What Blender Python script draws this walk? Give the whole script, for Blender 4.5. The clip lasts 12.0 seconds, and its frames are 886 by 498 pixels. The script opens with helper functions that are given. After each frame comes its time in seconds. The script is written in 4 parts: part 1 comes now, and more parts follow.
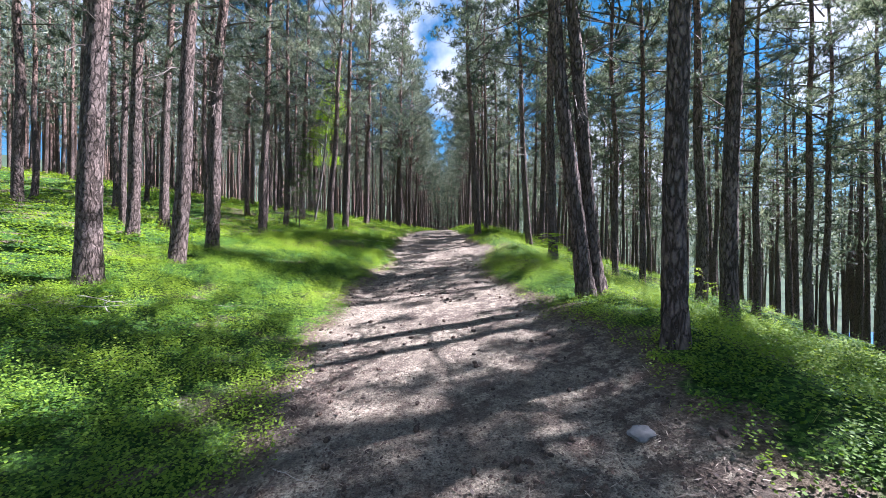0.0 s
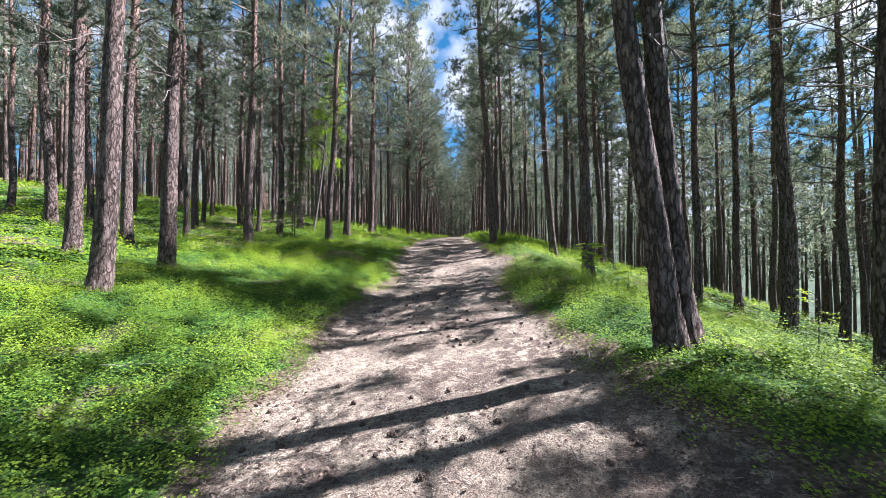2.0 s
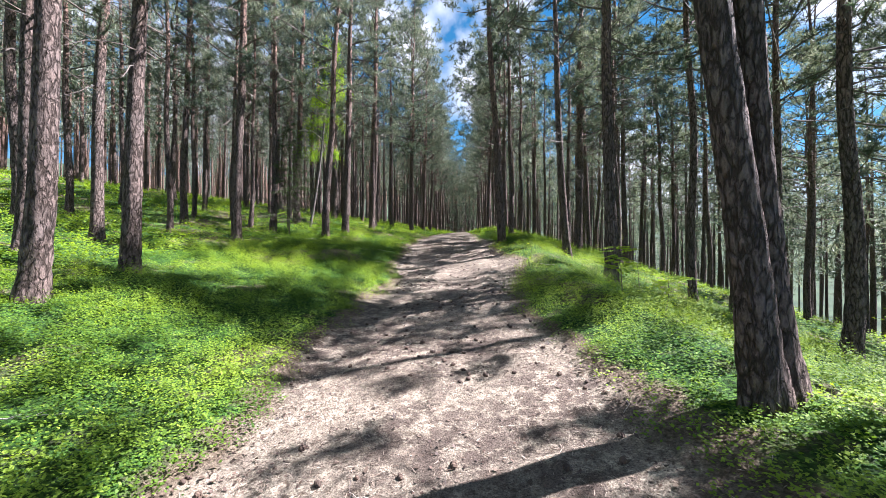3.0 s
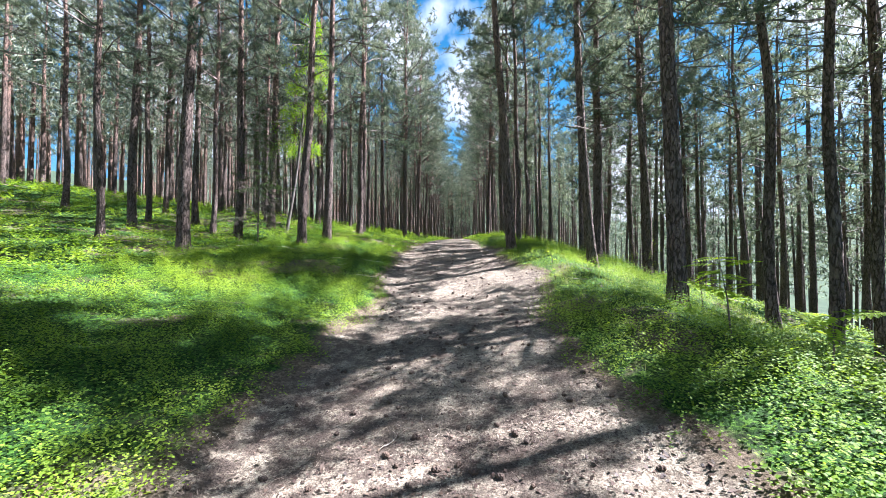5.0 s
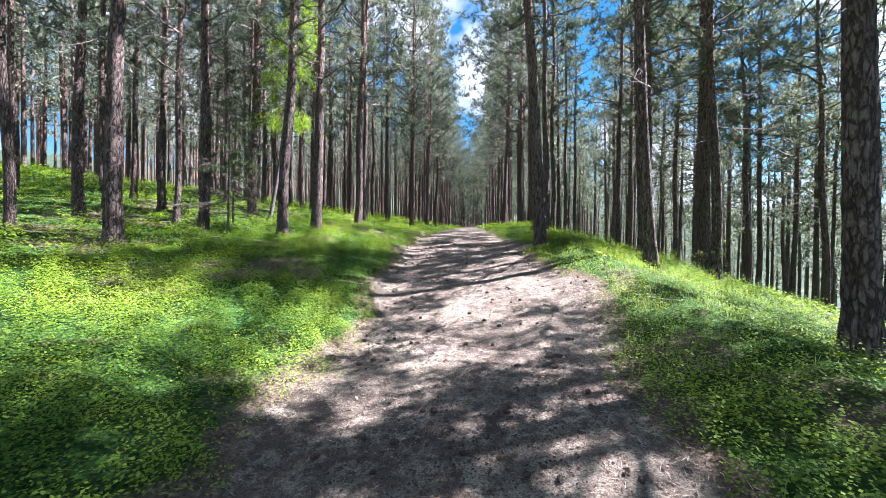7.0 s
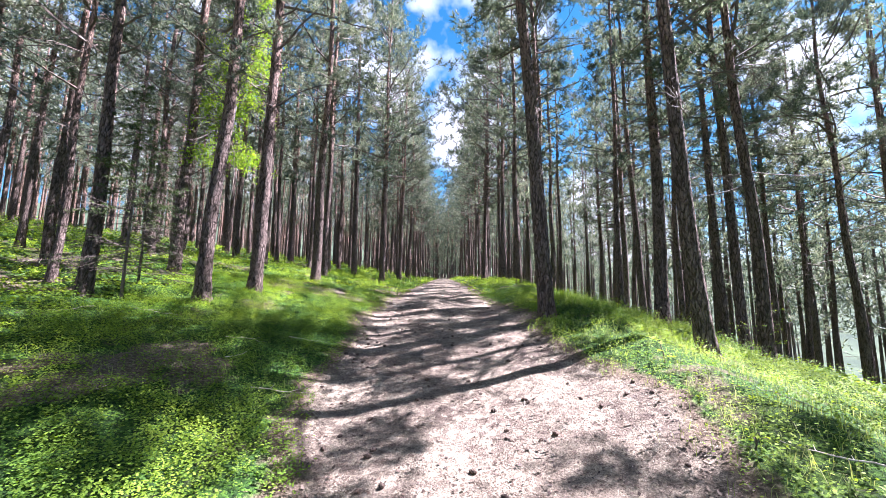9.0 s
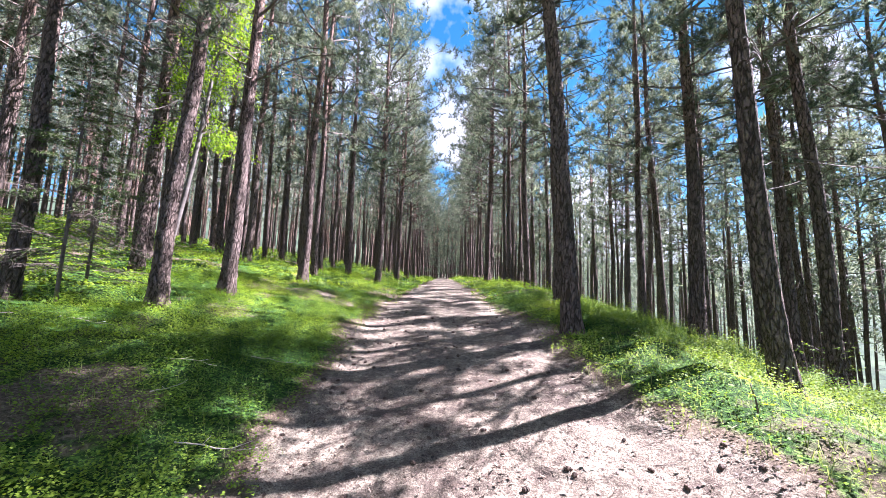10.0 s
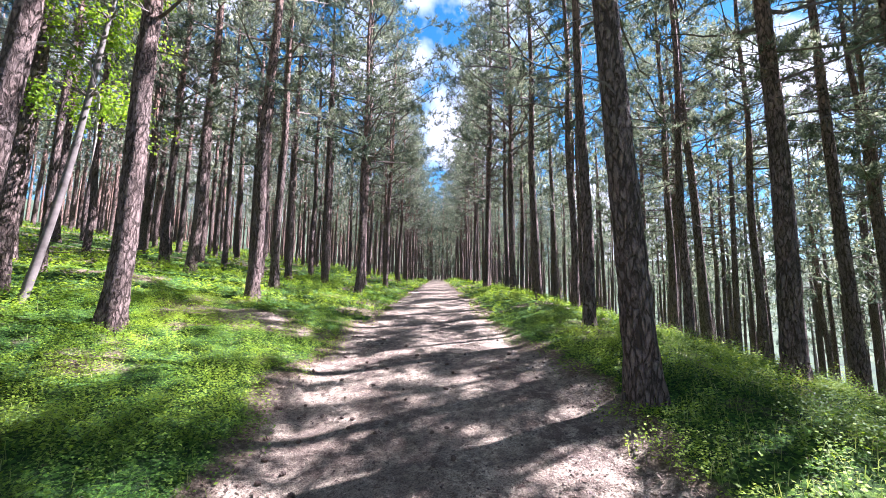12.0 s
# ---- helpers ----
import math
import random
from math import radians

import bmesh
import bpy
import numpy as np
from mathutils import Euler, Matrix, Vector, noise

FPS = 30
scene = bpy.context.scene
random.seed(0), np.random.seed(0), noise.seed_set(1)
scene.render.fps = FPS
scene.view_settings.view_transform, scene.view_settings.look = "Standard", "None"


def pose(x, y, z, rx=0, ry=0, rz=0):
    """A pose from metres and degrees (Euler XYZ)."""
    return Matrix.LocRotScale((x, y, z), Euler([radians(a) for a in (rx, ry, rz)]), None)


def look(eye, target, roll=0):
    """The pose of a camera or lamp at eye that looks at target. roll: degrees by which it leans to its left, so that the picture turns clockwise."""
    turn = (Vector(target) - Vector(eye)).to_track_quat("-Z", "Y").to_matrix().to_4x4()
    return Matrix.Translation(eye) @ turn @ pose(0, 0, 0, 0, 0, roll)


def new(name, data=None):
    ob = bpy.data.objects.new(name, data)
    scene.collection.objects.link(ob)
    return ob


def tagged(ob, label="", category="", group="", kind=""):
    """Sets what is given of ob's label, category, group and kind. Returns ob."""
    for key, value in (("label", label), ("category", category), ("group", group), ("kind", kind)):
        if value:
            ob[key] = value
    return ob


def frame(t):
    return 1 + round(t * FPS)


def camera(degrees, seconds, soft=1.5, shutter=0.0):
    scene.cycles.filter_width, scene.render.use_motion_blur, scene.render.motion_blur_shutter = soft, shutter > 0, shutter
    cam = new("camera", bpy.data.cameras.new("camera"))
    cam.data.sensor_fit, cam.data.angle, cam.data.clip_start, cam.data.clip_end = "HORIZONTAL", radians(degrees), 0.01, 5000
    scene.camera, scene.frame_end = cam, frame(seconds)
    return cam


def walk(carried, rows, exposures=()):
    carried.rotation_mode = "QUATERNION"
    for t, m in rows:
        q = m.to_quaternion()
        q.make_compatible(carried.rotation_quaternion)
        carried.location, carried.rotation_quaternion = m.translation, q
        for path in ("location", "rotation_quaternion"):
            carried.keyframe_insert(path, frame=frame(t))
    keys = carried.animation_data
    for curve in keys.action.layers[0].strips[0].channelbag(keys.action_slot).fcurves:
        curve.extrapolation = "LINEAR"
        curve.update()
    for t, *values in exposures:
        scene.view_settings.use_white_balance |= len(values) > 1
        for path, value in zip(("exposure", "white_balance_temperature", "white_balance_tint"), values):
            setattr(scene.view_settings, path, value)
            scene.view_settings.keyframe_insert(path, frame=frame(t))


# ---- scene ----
cam = camera(98.7, 12.0, soft=0.45)
PATH = [
    (0, (0.145, 0.206, 1.67), (0.115, 2.206, 1.68), 0.4),
    (0.5, (0.195, 0.713, 1.72), (0.068, 2.708, 1.791), -2.5),
    (1, (0.232, 1.168, 1.755), (0.116, 3.164, 1.804), -0.0),
    (1.5, (0.218, 1.658, 1.834), (0.118, 3.656, 1.827), 0.3),
    (2, (0.211, 2.17, 1.877), (0.109, 4.167, 1.918), -0.2),
    (2.5, (0.192, 2.676, 1.958), (0.052, 4.671, 1.937), 0.6),
    (3, (0.161, 3.201, 2.03), (0.036, 5.197, 2.044), 0.3),
    (3.5, (0.138, 3.708, 2.06), (0.073, 5.706, 2.106), -0.1),
    (3.7, (0.144, 3.938, 2.107), (0.051, 5.936, 2.143), -0.6),
    (5.3, (-0.13, 5.798, 2.125), (-0.231, 7.795, 2.175), 0.4),
    (5.5, (-0.141, 6.031, 2.135), (-0.25, 8.027, 2.18), 0.9),
    (6, (-0.176, 6.602, 2.204), (-0.254, 8.6, 2.191), 0.9),
    (6.5, (-0.203, 7.22, 2.238), (-0.346, 9.215, 2.278), 0.5),
    (6.7, (-0.214, 7.456, 2.286), (-0.37, 9.45, 2.267), 0.5),
    (8.3, (-0.373, 9.324, 2.613), (-0.489, 11.311, 2.807), 1.3),
    (8.5, (-0.4, 9.519, 2.633), (-0.511, 11.5, 2.883), 0.8),
    (9, (-0.495, 10.097, 2.748), (-0.507, 12.082, 2.995), 0.7),
    (9.5, (-0.523, 10.738, 2.83), (-0.527, 12.722, 3.078), -0.8),
    (10, (-0.588, 11.349, 2.909), (-0.596, 13.334, 3.15), 1.7),
    (10.5, (-0.607, 11.959, 3.044), (-0.595, 13.94, 3.322), 0.3),
    (11, (-0.576, 12.573, 3.179), (-0.572, 14.547, 3.499), 0.5),
    (11.5, (-0.548, 13.184, 3.217), (-0.574, 15.156, 3.546), 1.6),
    (12, (-0.483, 13.789, 3.322), (-0.467, 15.775, 3.563), 0.9),
]
walk(cam, [(t, look(eye, target, roll)) for t, eye, target, roll in PATH],
     exposures=[(0.0, 2.38, 5500, 24), (2.0, 2.36, 5700, 23), (3.5, 2.45, 5800, 21), (5.5, 2.76, 5600, 18), (6.5, 2.78, 5600, 22), (8.5, 2.9, 5700, 30), (12.0, 3.02, 5700, 32)])

# ---- world and sun ----
SUN_AZ, SUN_EL = 19.0, 51.0      # degrees from +x towards +y, and above the horizon
sun_way = Vector((math.cos(radians(SUN_EL)) * math.cos(radians(SUN_AZ)),
                  math.cos(radians(SUN_EL)) * math.sin(radians(SUN_AZ)), math.sin(radians(SUN_EL))))
world = bpy.data.worlds.new("sky")
scene.world = world
world.use_nodes = True
wn, wl = world.node_tree.nodes, world.node_tree.links
sky = wn.new("ShaderNodeTexSky")
sky.sky_type, sky.sun_disc = "NISHITA", False
sky.sun_elevation, sky.sun_rotation = radians(SUN_EL), radians(90 - SUN_AZ)
sky.air_density, sky.dust_density, sky.ozone_density = 1.0, 0.1, 3.0
# a few thin bright clouds
wgeo = wn.new("ShaderNodeTexCoord")
wnoise = wn.new("ShaderNodeTexNoise")
wnoise.inputs["Scale"].default_value, wnoise.inputs["Detail"].default_value = 3.2, 6.0
wramp = wn.new("ShaderNodeValToRGB")
wramp.color_ramp.elements[0].position, wramp.color_ramp.elements[1].position = 0.50, 0.60
wmix = wn.new("ShaderNodeMix")
wmix.data_type = "RGBA"
wmix.inputs[7].default_value = (21.0, 21.8, 22.4, 1)
wl.new(wgeo.outputs["Generated"], wnoise.inputs["Vector"])
wl.new(wnoise.outputs["Fac"], wramp.inputs["Fac"])
wl.new(wramp.outputs["Color"], wmix.inputs[0])
wsat = wn.new("ShaderNodeHueSaturation")
wsat.inputs["Hue"].default_value, wsat.inputs["Saturation"].default_value, wsat.inputs["Value"].default_value = 0.478, 1.3, 2.2
wl.new(sky.outputs["Color"], wsat.inputs["Color"])
wl.new(wsat.outputs["Color"], wmix.inputs[6])
wl.new(wmix.outputs[2], wn["Background"].inputs["Color"])
wn["Background"].inputs["Strength"].default_value = 0.0125
sun = new("sun", bpy.data.lights.new("sun", "SUN"))
sun.data.energy, sun.data.angle, sun.data.color = 5.0, radians(0.55), (1.0, 0.96, 0.90)
sun.matrix_world = look(sun_way * 60, (0, 0, 0))


# ---- materials ----
def material(name):
    m = bpy.data.materials.new(name)
    m.use_nodes = True
    nt = m.node_tree
    return m, nt.nodes, nt.links, nt.nodes["Principled BSDF"]


def node(ns, kind, **values):
    n = ns.new(kind)
    for k, v in values.items():
        n.inputs[k.replace("_", " ")].default_value = v
    return n


def ramp(ns, stops):
    r = ns.new("ShaderNodeValToRGB")
    els = r.color_ramp.elements
    while len(els) < len(stops):
        els.new(0.5)
    for e, (p, c) in zip(els, stops):
        e.position, e.color = p, (*c, 1)
    return r


def mix(ns, ls, fac, a, b, blend="MIX"):
    n = ns.new("ShaderNodeMix")
    n.data_type, n.blend_type = "RGBA", blend
    for socket, v in ((n.inputs[0], fac), (n.inputs[6], a), (n.inputs[7], b)):
        if isinstance(v, bpy.types.NodeSocket):
            ls.new(v, socket)
        elif isinstance(v, tuple):
            socket.default_value = (*v, 1)
        else:
            socket.default_value = v
    return n.outputs[2]


def leaf_material(name, dark, mid, light, through_light, share, scale=0.6, each=0.45):
    """Thin leaves: a diffuse side, light that comes through, a soft gloss; the tone differs leaf by leaf and patch by patch."""
    m, ns, ls, bsdf = material(name)
    geo = ns.new("ShaderNodeNewGeometry")
    patch = node(ns, "ShaderNodeTexNoise", Scale=scale, Detail=3.0)
    ls.new(geo.outputs["Position"], patch.inputs["Vector"])
    add = ns.new("ShaderNodeMath")
    add.operation = "MULTIPLY_ADD"
    add.inputs[1].default_value = each
    ls.new(geo.outputs["Random Per Island"], add.inputs[0])
    ls.new(patch.outputs["Fac"], add.inputs[2])
    low = 0.3 + each * 0.3
    r = ramp(ns, [(low, dark), (low + .1 + each * .4, mid), (low + .2 + each * .8, light)])
    ls.new(add.outputs[0], r.inputs["Fac"])
    ls.new(r.outputs["Color"], bsdf.inputs["Base Color"])
    bsdf.inputs["Roughness"].default_value = 0.6
    bsdf.inputs["Specular IOR Level"].default_value = 0.2
    trans = ns.new("ShaderNodeBsdfTranslucent")
    tint = mix(ns, ls, 1.0, r.outputs["Color"], through_light, "MULTIPLY")
    ls.new(tint, trans.inputs["Color"])
    ms = ns.new("ShaderNodeMixShader")
    ms.inputs[0].default_value = share
    ls.new(bsdf.outputs[0], ms.inputs[1])
    ls.new(trans.outputs[0], ms.inputs[2])
    ls.new(ms.outputs[0], ns["Material Output"].inputs["Surface"])
    return m


def bark_material(name, low, high, crack, change):
    """Plated pine bark in long uneven ridges, grey-brown below and flaky orange above; change: height at which it turns."""
    m, ns, ls, bsdf = material(name)
    tc = ns.new("ShaderNodeTexCoord")
    info = ns.new("ShaderNodeObjectInfo")
    shift = ns.new("ShaderNodeVectorMath")
    ls.new(tc.outputs["Object"], shift.inputs[0])
    ls.new(info.outputs["Random"], shift.inputs[1])

    def tex(stretch, scale, detail, rough, distortion=0.0):
        sq = ns.new("ShaderNodeVectorMath")
        sq.operation = "MULTIPLY"
        sq.inputs[1].default_value = (1.0, 1.0, stretch)
        ls.new(shift.outputs[0], sq.inputs[0])
        n = node(ns, "ShaderNodeTexNoise", Scale=scale, Detail=detail, Roughness=rough, Distortion=distortion)
        ls.new(sq.outputs[0], n.inputs["Vector"])
        return n.outputs["Fac"]

    ridge = tex(0.26, 20.0, 5.0, 0.6, 0.7)
    flake = tex(0.45, 55.0, 6.0, 0.7)
    blotch = tex(1.0, 2.3, 3.0, 0.5)
    bent = ns.new("ShaderNodeVectorMath")
    bent.operation = "MULTIPLY_ADD"
    bent.inputs[1].default_value = (1.0, 1.0, 0.36)
    waver = ns.new("ShaderNodeVectorMath")
    waver.operation = "SCALE"
    waver.inputs["Scale"].default_value = 0.09
    ls.new(ridge, waver.inputs[0])
    ls.new(shift.outputs[0], bent.inputs[0])
    ls.new(waver.outputs[0], bent.inputs[2])
    cells = node(ns, "ShaderNodeTexVoronoi", Scale=18.0)
    cells.feature = "DISTANCE_TO_EDGE"
    ls.new(bent.outputs[0], cells.inputs["Vector"])
    plate = ns.new("ShaderNodeMath")
    plate.operation = "MULTIPLY_ADD"
    plate.inputs[1].default_value = 0.8
    ls.new(ridge, plate.inputs[0])
    ls.new(cells.outputs["Distance"], plate.inputs[2])
    sep = ns.new("ShaderNodeSeparateXYZ")
    ls.new(tc.outputs["Object"], sep.inputs[0])
    up = ns.new("ShaderNodeMath")
    up.operation = "MULTIPLY_ADD"
    up.inputs[1].default_value = 3.2
    ls.new(blotch, up.inputs[0])
    ls.new(sep.outputs["Z"], up.inputs[2])
    rise = ns.new("ShaderNodeMapRange")
    rise.inputs["From Min"].default_value, rise.inputs["From Max"].default_value = change, change + 3.0
    ls.new(up.outputs[0], rise.inputs["Value"])
    base = mix(ns, ls, rise.outputs["Result"], low, high)
    tone = ramp(ns, [(0.34, (0.62, 0.58, 0.56)), (0.5, (1, 1, 1)), (0.66, (1.4, 1.38, 1.36))])
    ls.new(flake, tone.inputs["Fac"])
    base = mix(ns, ls, 1.0, base, tone.outputs["Color"], "MULTIPLY")
    grey = ramp(ns, [(0.45, (0, 0, 0)), (0.7, (0.3, 0.3, 0.3))])
    ls.new(blotch, grey.inputs["Fac"])
    base = mix(ns, ls, grey.outputs["Color"], base, (0.19, 0.165, 0.155))
    gap = ramp(ns, [(0.40, (0.95, 0.95, 0.95)), (0.46, (0.55, 0.55, 0.55)), (0.54, (0, 0, 0))])
    ls.new(plate.outputs[0], gap.inputs["Fac"])
    base = mix(ns, ls, gap.outputs["Color"], base, crack)
    ls.new(base, bsdf.inputs["Base Color"])
    bsdf.inputs["Roughness"].default_value = 0.9
    bsdf.inputs["Specular IOR Level"].default_value = 0.2
    level = ns.new("ShaderNodeMapRange")
    level.inputs["From Min"].default_value, level.inputs["From Max"].default_value = 0.38, 0.60
    ls.new(plate.outputs[0], level.inputs["Value"])
    height = ns.new("ShaderNodeMath")
    height.operation = "MULTIPLY_ADD"
    height.inputs[1].default_value = 0.35
    ls.new(flake, height.inputs[0])
    ls.new(level.outputs["Result"], height.inputs[2])
    bump = node(ns, "ShaderNodeBump", Strength=1.0, Distance=0.05)
    ls.new(height.outputs[0], bump.inputs["Height"])
    ls.new(bump.outputs[0], bsdf.inputs["Normal"])
    return m


def plain_material(name, a, b, scale, rough, bump_depth=0.003, random_tint=0.0):
    m, ns, ls, bsdf = material(name)
    tc = ns.new("ShaderNodeTexCoord")
    n1 = node(ns, "ShaderNodeTexNoise", Scale=scale, Detail=6.0, Roughness=0.65)
    ls.new(tc.outputs["Object"], n1.inputs["Vector"])
    r = ramp(ns, [(0.32, a), (0.68, b)])
    ls.new(n1.outputs["Fac"], r.inputs["Fac"])
    colour = r.outputs["Color"]
    if random_tint:
        info = ns.new("ShaderNodeObjectInfo")
        v = ns.new("ShaderNodeMapRange")
        v.inputs["To Min"].default_value, v.inputs["To Max"].default_value = 1 - random_tint, 1 + random_tint
        ls.new(info.outputs["Random"], v.inputs["Value"])
        colour = mix(ns, ls, 1.0, colour, v.outputs["Result"], "MULTIPLY")
    ls.new(colour, bsdf.inputs["Base Color"])
    bsdf.inputs["Roughness"].default_value = rough
    bump = node(ns, "ShaderNodeBump", Strength=0.6, Distance=bump_depth)
    ls.new(n1.outputs["Fac"], bump.inputs["Height"])
    ls.new(bump.outputs[0], bsdf.inputs["Normal"])
    return m


def ground_material():
    """Needle litter on a trodden sandy track, moss and dry litter under the shrubs; 'track' and 'bare' lie on the mesh."""
    m, ns, ls, bsdf = material("forest_ground")
    geo = ns.new("ShaderNodeNewGeometry")
    pos = geo.outputs["Position"]

    def tex(scale, detail=5.0, rough=0.6):
        n = node(ns, "ShaderNodeTexNoise", Scale=scale, Detail=detail, Roughness=rough)
        ls.new(pos, n.inputs["Vector"])
        return n.outputs["Fac"]

    def ramped(fac, stops):
        r = ramp(ns, stops)
        ls.new(fac, r.inputs["Fac"])
        return r.outputs["Color"]

    # the track: sandy grey-brown earth, lighter where it is worn, darker where needles and crumbs lie
    sand = ramped(tex(1.3, 4.0), [(0.3, (0.165, 0.140, 0.108)), (0.52, (0.265, 0.230, 0.175)), (0.7, (0.41, 0.36, 0.272))])
    grit = ramped(tex(75.0, 8.0, 0.75), [(0.36, (0.3, 0.27, 0.25)), (0.5, (1.0, 1.0, 1.0)), (0.64, (1.5, 1.46, 1.4))])
    track = mix(ns, ls, 1.0, sand, grit, "MULTIPLY")
    mottle = ramped(tex(17.0, 6.0, 0.7), [(0.36, (0.38, 0.34, 0.31)), (0.47, (0.95, 0.95, 0.95)), (0.62, (1.3, 1.28, 1.24))])
    track = mix(ns, ls, 1.0, track, mottle, "MULTIPLY")
    crumbs = node(ns, "ShaderNodeTexVoronoi", Scale=34.0)
    ls.new(pos, crumbs.inputs["Vector"])
    few = ramped(crumbs.outputs["Distance"], [(0.16, (1, 1, 1)), (0.30, (0, 0, 0))])
    area = ramped(tex(2.6, 3.0), [(0.36, (0.15, 0.15, 0.15)), (0.58, (1, 1, 1))])
    few = mix(ns, ls, 1.0, few, area, "MULTIPLY")
    track = mix(ns, ls, few, track, (0.085, 0.055, 0.042))
    # short pine needles, two layers turned against each other
    for turn, amount in ((0.5, 0.55), (1.9, 0.5), (2.7, 0.45)):
        mp = ns.new("ShaderNodeMapping")
        mp.inputs["Rotation"].default_value = (0, 0, turn)
        mp.inputs["Scale"].default_value = (26.0, 190.0, 30.0)
        ls.new(pos, mp.inputs["Vector"])
        nn = node(ns, "ShaderNodeTexNoise", Scale=1.0, Detail=2.0)
        ls.new(mp.outputs[0], nn.inputs["Vector"])
        streak = ramped(nn.outputs["Fac"], [(0.60, (0, 0, 0)), (0.66, (amount,) * 3)])
        track = mix(ns, ls, streak, track, (0.42, 0.33, 0.25) if turn < 1 else (0.12, 0.08, 0.06))
    # drifts of old needles, dark and matted
    drift = ramped(tex(6.5, 8.0, 0.75), [(0.44, (0, 0, 0)), (0.53, (0.9, 0.9, 0.9))])
    where = ramped(tex(0.8, 3.0), [(0.38, (0.35, 0.35, 0.35)), (0.58, (1, 1, 1))])
    drift = mix(ns, ls, 1.0, drift, where, "MULTIPLY")
    mat_ = mix(ns, ls, 1.0, (0.082, 0.062, 0.05), grit, "MULTIPLY")
    track = mix(ns, ls, drift, track, mat_)
    # forest floor: moss, litter and dry grass
    cells = node(ns, "ShaderNodeTexVoronoi", Scale=44.0)
    ls.new(pos, cells.inputs["Vector"])
    pick = ns.new("ShaderNodeSeparateColor")
    ls.new(cells.outputs["Color"], pick.inputs[0])
    under = ramped(pick.outputs[0], [(0.0, (0.010, 0.024, 0.006)), (0.55, (0.030, 0.072, 0.012)), (1.0, (0.085, 0.17, 0.022))])
    hue = ramped(tex(0.8, 5.0), [(0.35, (0.7, 0.85, 0.8)), (0.52, (1, 1, 1)), (0.7, (1.7, 1.25, 1.2))])
    floor = mix(ns, ls, 1.0, under, hue, "MULTIPLY")
    litter = ramped(tex(30.0, 6.0, 0.7), [(0.35, (0.045, 0.034, 0.024)), (0.5, (0.115, 0.085, 0.058)), (0.66, (0.24, 0.19, 0.135))])
    brown = ramped(tex(0.75, 6.0, 0.65), [(0.55, (0, 0, 0)), (0.64, (0.9, 0.9, 0.9))])
    floor = mix(ns, ls, brown, floor, litter)
    at = ns.new("ShaderNodeAttribute")
    at.attribute_name = "track"
    worn = ns.new("ShaderNodeMath")
    worn.operation = "MULTIPLY_ADD"
    worn.inputs[1].default_value = 0.5
    ls.new(tex(9.0, 6.0), worn.inputs[0])
    ls.new(at.outputs["Fac"], worn.inputs[2])
    dry = ns.new("ShaderNodeAttribute")
    dry.attribute_name = "dry"
    drier = ns.new("ShaderNodeMath")
    drier.operation = "MULTIPLY_ADD"
    drier.inputs[1].default_value = 0.6
    ls.new(tex(12.0, 6.0, 0.7), drier.inputs[0])
    ls.new(dry.outputs["Fac"], drier.inputs[2])
    old = ramped(drier.outputs[0], [(0.45, (0, 0, 0)), (0.8, (0.9, 0.9, 0.9))])
    floor = mix(ns, ls, old, floor, litter)
    skirt = ramped(worn.outputs[0], [(0.30, (0, 0, 0)), (0.5, (1, 1, 1))])
    floor = mix(ns, ls, skirt, floor, litter)
    limit = ramped(worn.outputs[0], [(0.66, (0, 0, 0)), (1.0, (1, 1, 1))])
    colour = mix(ns, ls, limit, floor, track)
    # beyond the near wood the land is closed forest
    dist = ns.new("ShaderNodeVectorMath")
    dist.operation = "LENGTH"
    ls.new(pos, dist.inputs[0])
    away = ns.new("ShaderNodeMapRange")
    away.inputs["From Min"].default_value, away.inputs["From Max"].default_value = 60.0, 110.0
    ls.new(dist.outputs["Value"], away.inputs["Value"])
    woods = ramped(tex(0.06, 8.0, 0.7), [(0.35, (0.018, 0.032, 0.02)), (0.65, (0.06, 0.085, 0.045))])
    colour = mix(ns, ls, away.outputs["Result"], colour, woods)
    ls.new(colour, bsdf.inputs["Base Color"])
    bsdf.inputs["Roughness"].default_value = 0.95
    bsdf.inputs["Specular IOR Level"].default_value = 0.15
    b1 = node(ns, "ShaderNodeBump", Strength=1.0, Distance=0.03)
    ls.new(tex(40.0, 8.0, 0.7), b1.inputs["Height"])
    ls.new(b1.outputs[0], bsdf.inputs["Normal"])
    return m


BARK = bark_material("pine_bark", (0.162, 0.121, 0.102), (0.26, 0.165, 0.125), (0.050, 0.036, 0.028), 5.0)
FAR_BARK = bark_material("pine_bark_further_off", (0.162, 0.121, 0.102), (0.26, 0.165, 0.125), (0.050, 0.036, 0.028), 10.5)
DEAD = plain_material("dead_wood", (0.062, 0.047, 0.039), (0.155, 0.122, 0.10), 9.0, 0.9, 0.004)
PALE = plain_material("pale_dead_wood", (0.30, 0.26, 0.21), (0.48, 0.43, 0.36), 9.0, 0.85, 0.004)
# birch bark darkened to the tone the trunk has in shade
BIRCH = plain_material("shade_toned_birch_bark", (0.055, 0.045, 0.038), (0.16, 0.14, 0.122), 5.0, 0.8, 0.004)
NEEDLES = leaf_material("pine_needles", (0.042, 0.062, 0.048), (0.110, 0.136, 0.102), (0.29, 0.305, 0.235), (1.35, 1.4, 1.0), 0.28, 0.5, 0.5)
SPRUCE = leaf_material("spruce_needles", (0.028, 0.05, 0.018), (0.055, 0.085, 0.03), (0.085, 0.12, 0.04), (1.2, 1.3, 0.6), 0.22, 0.8)
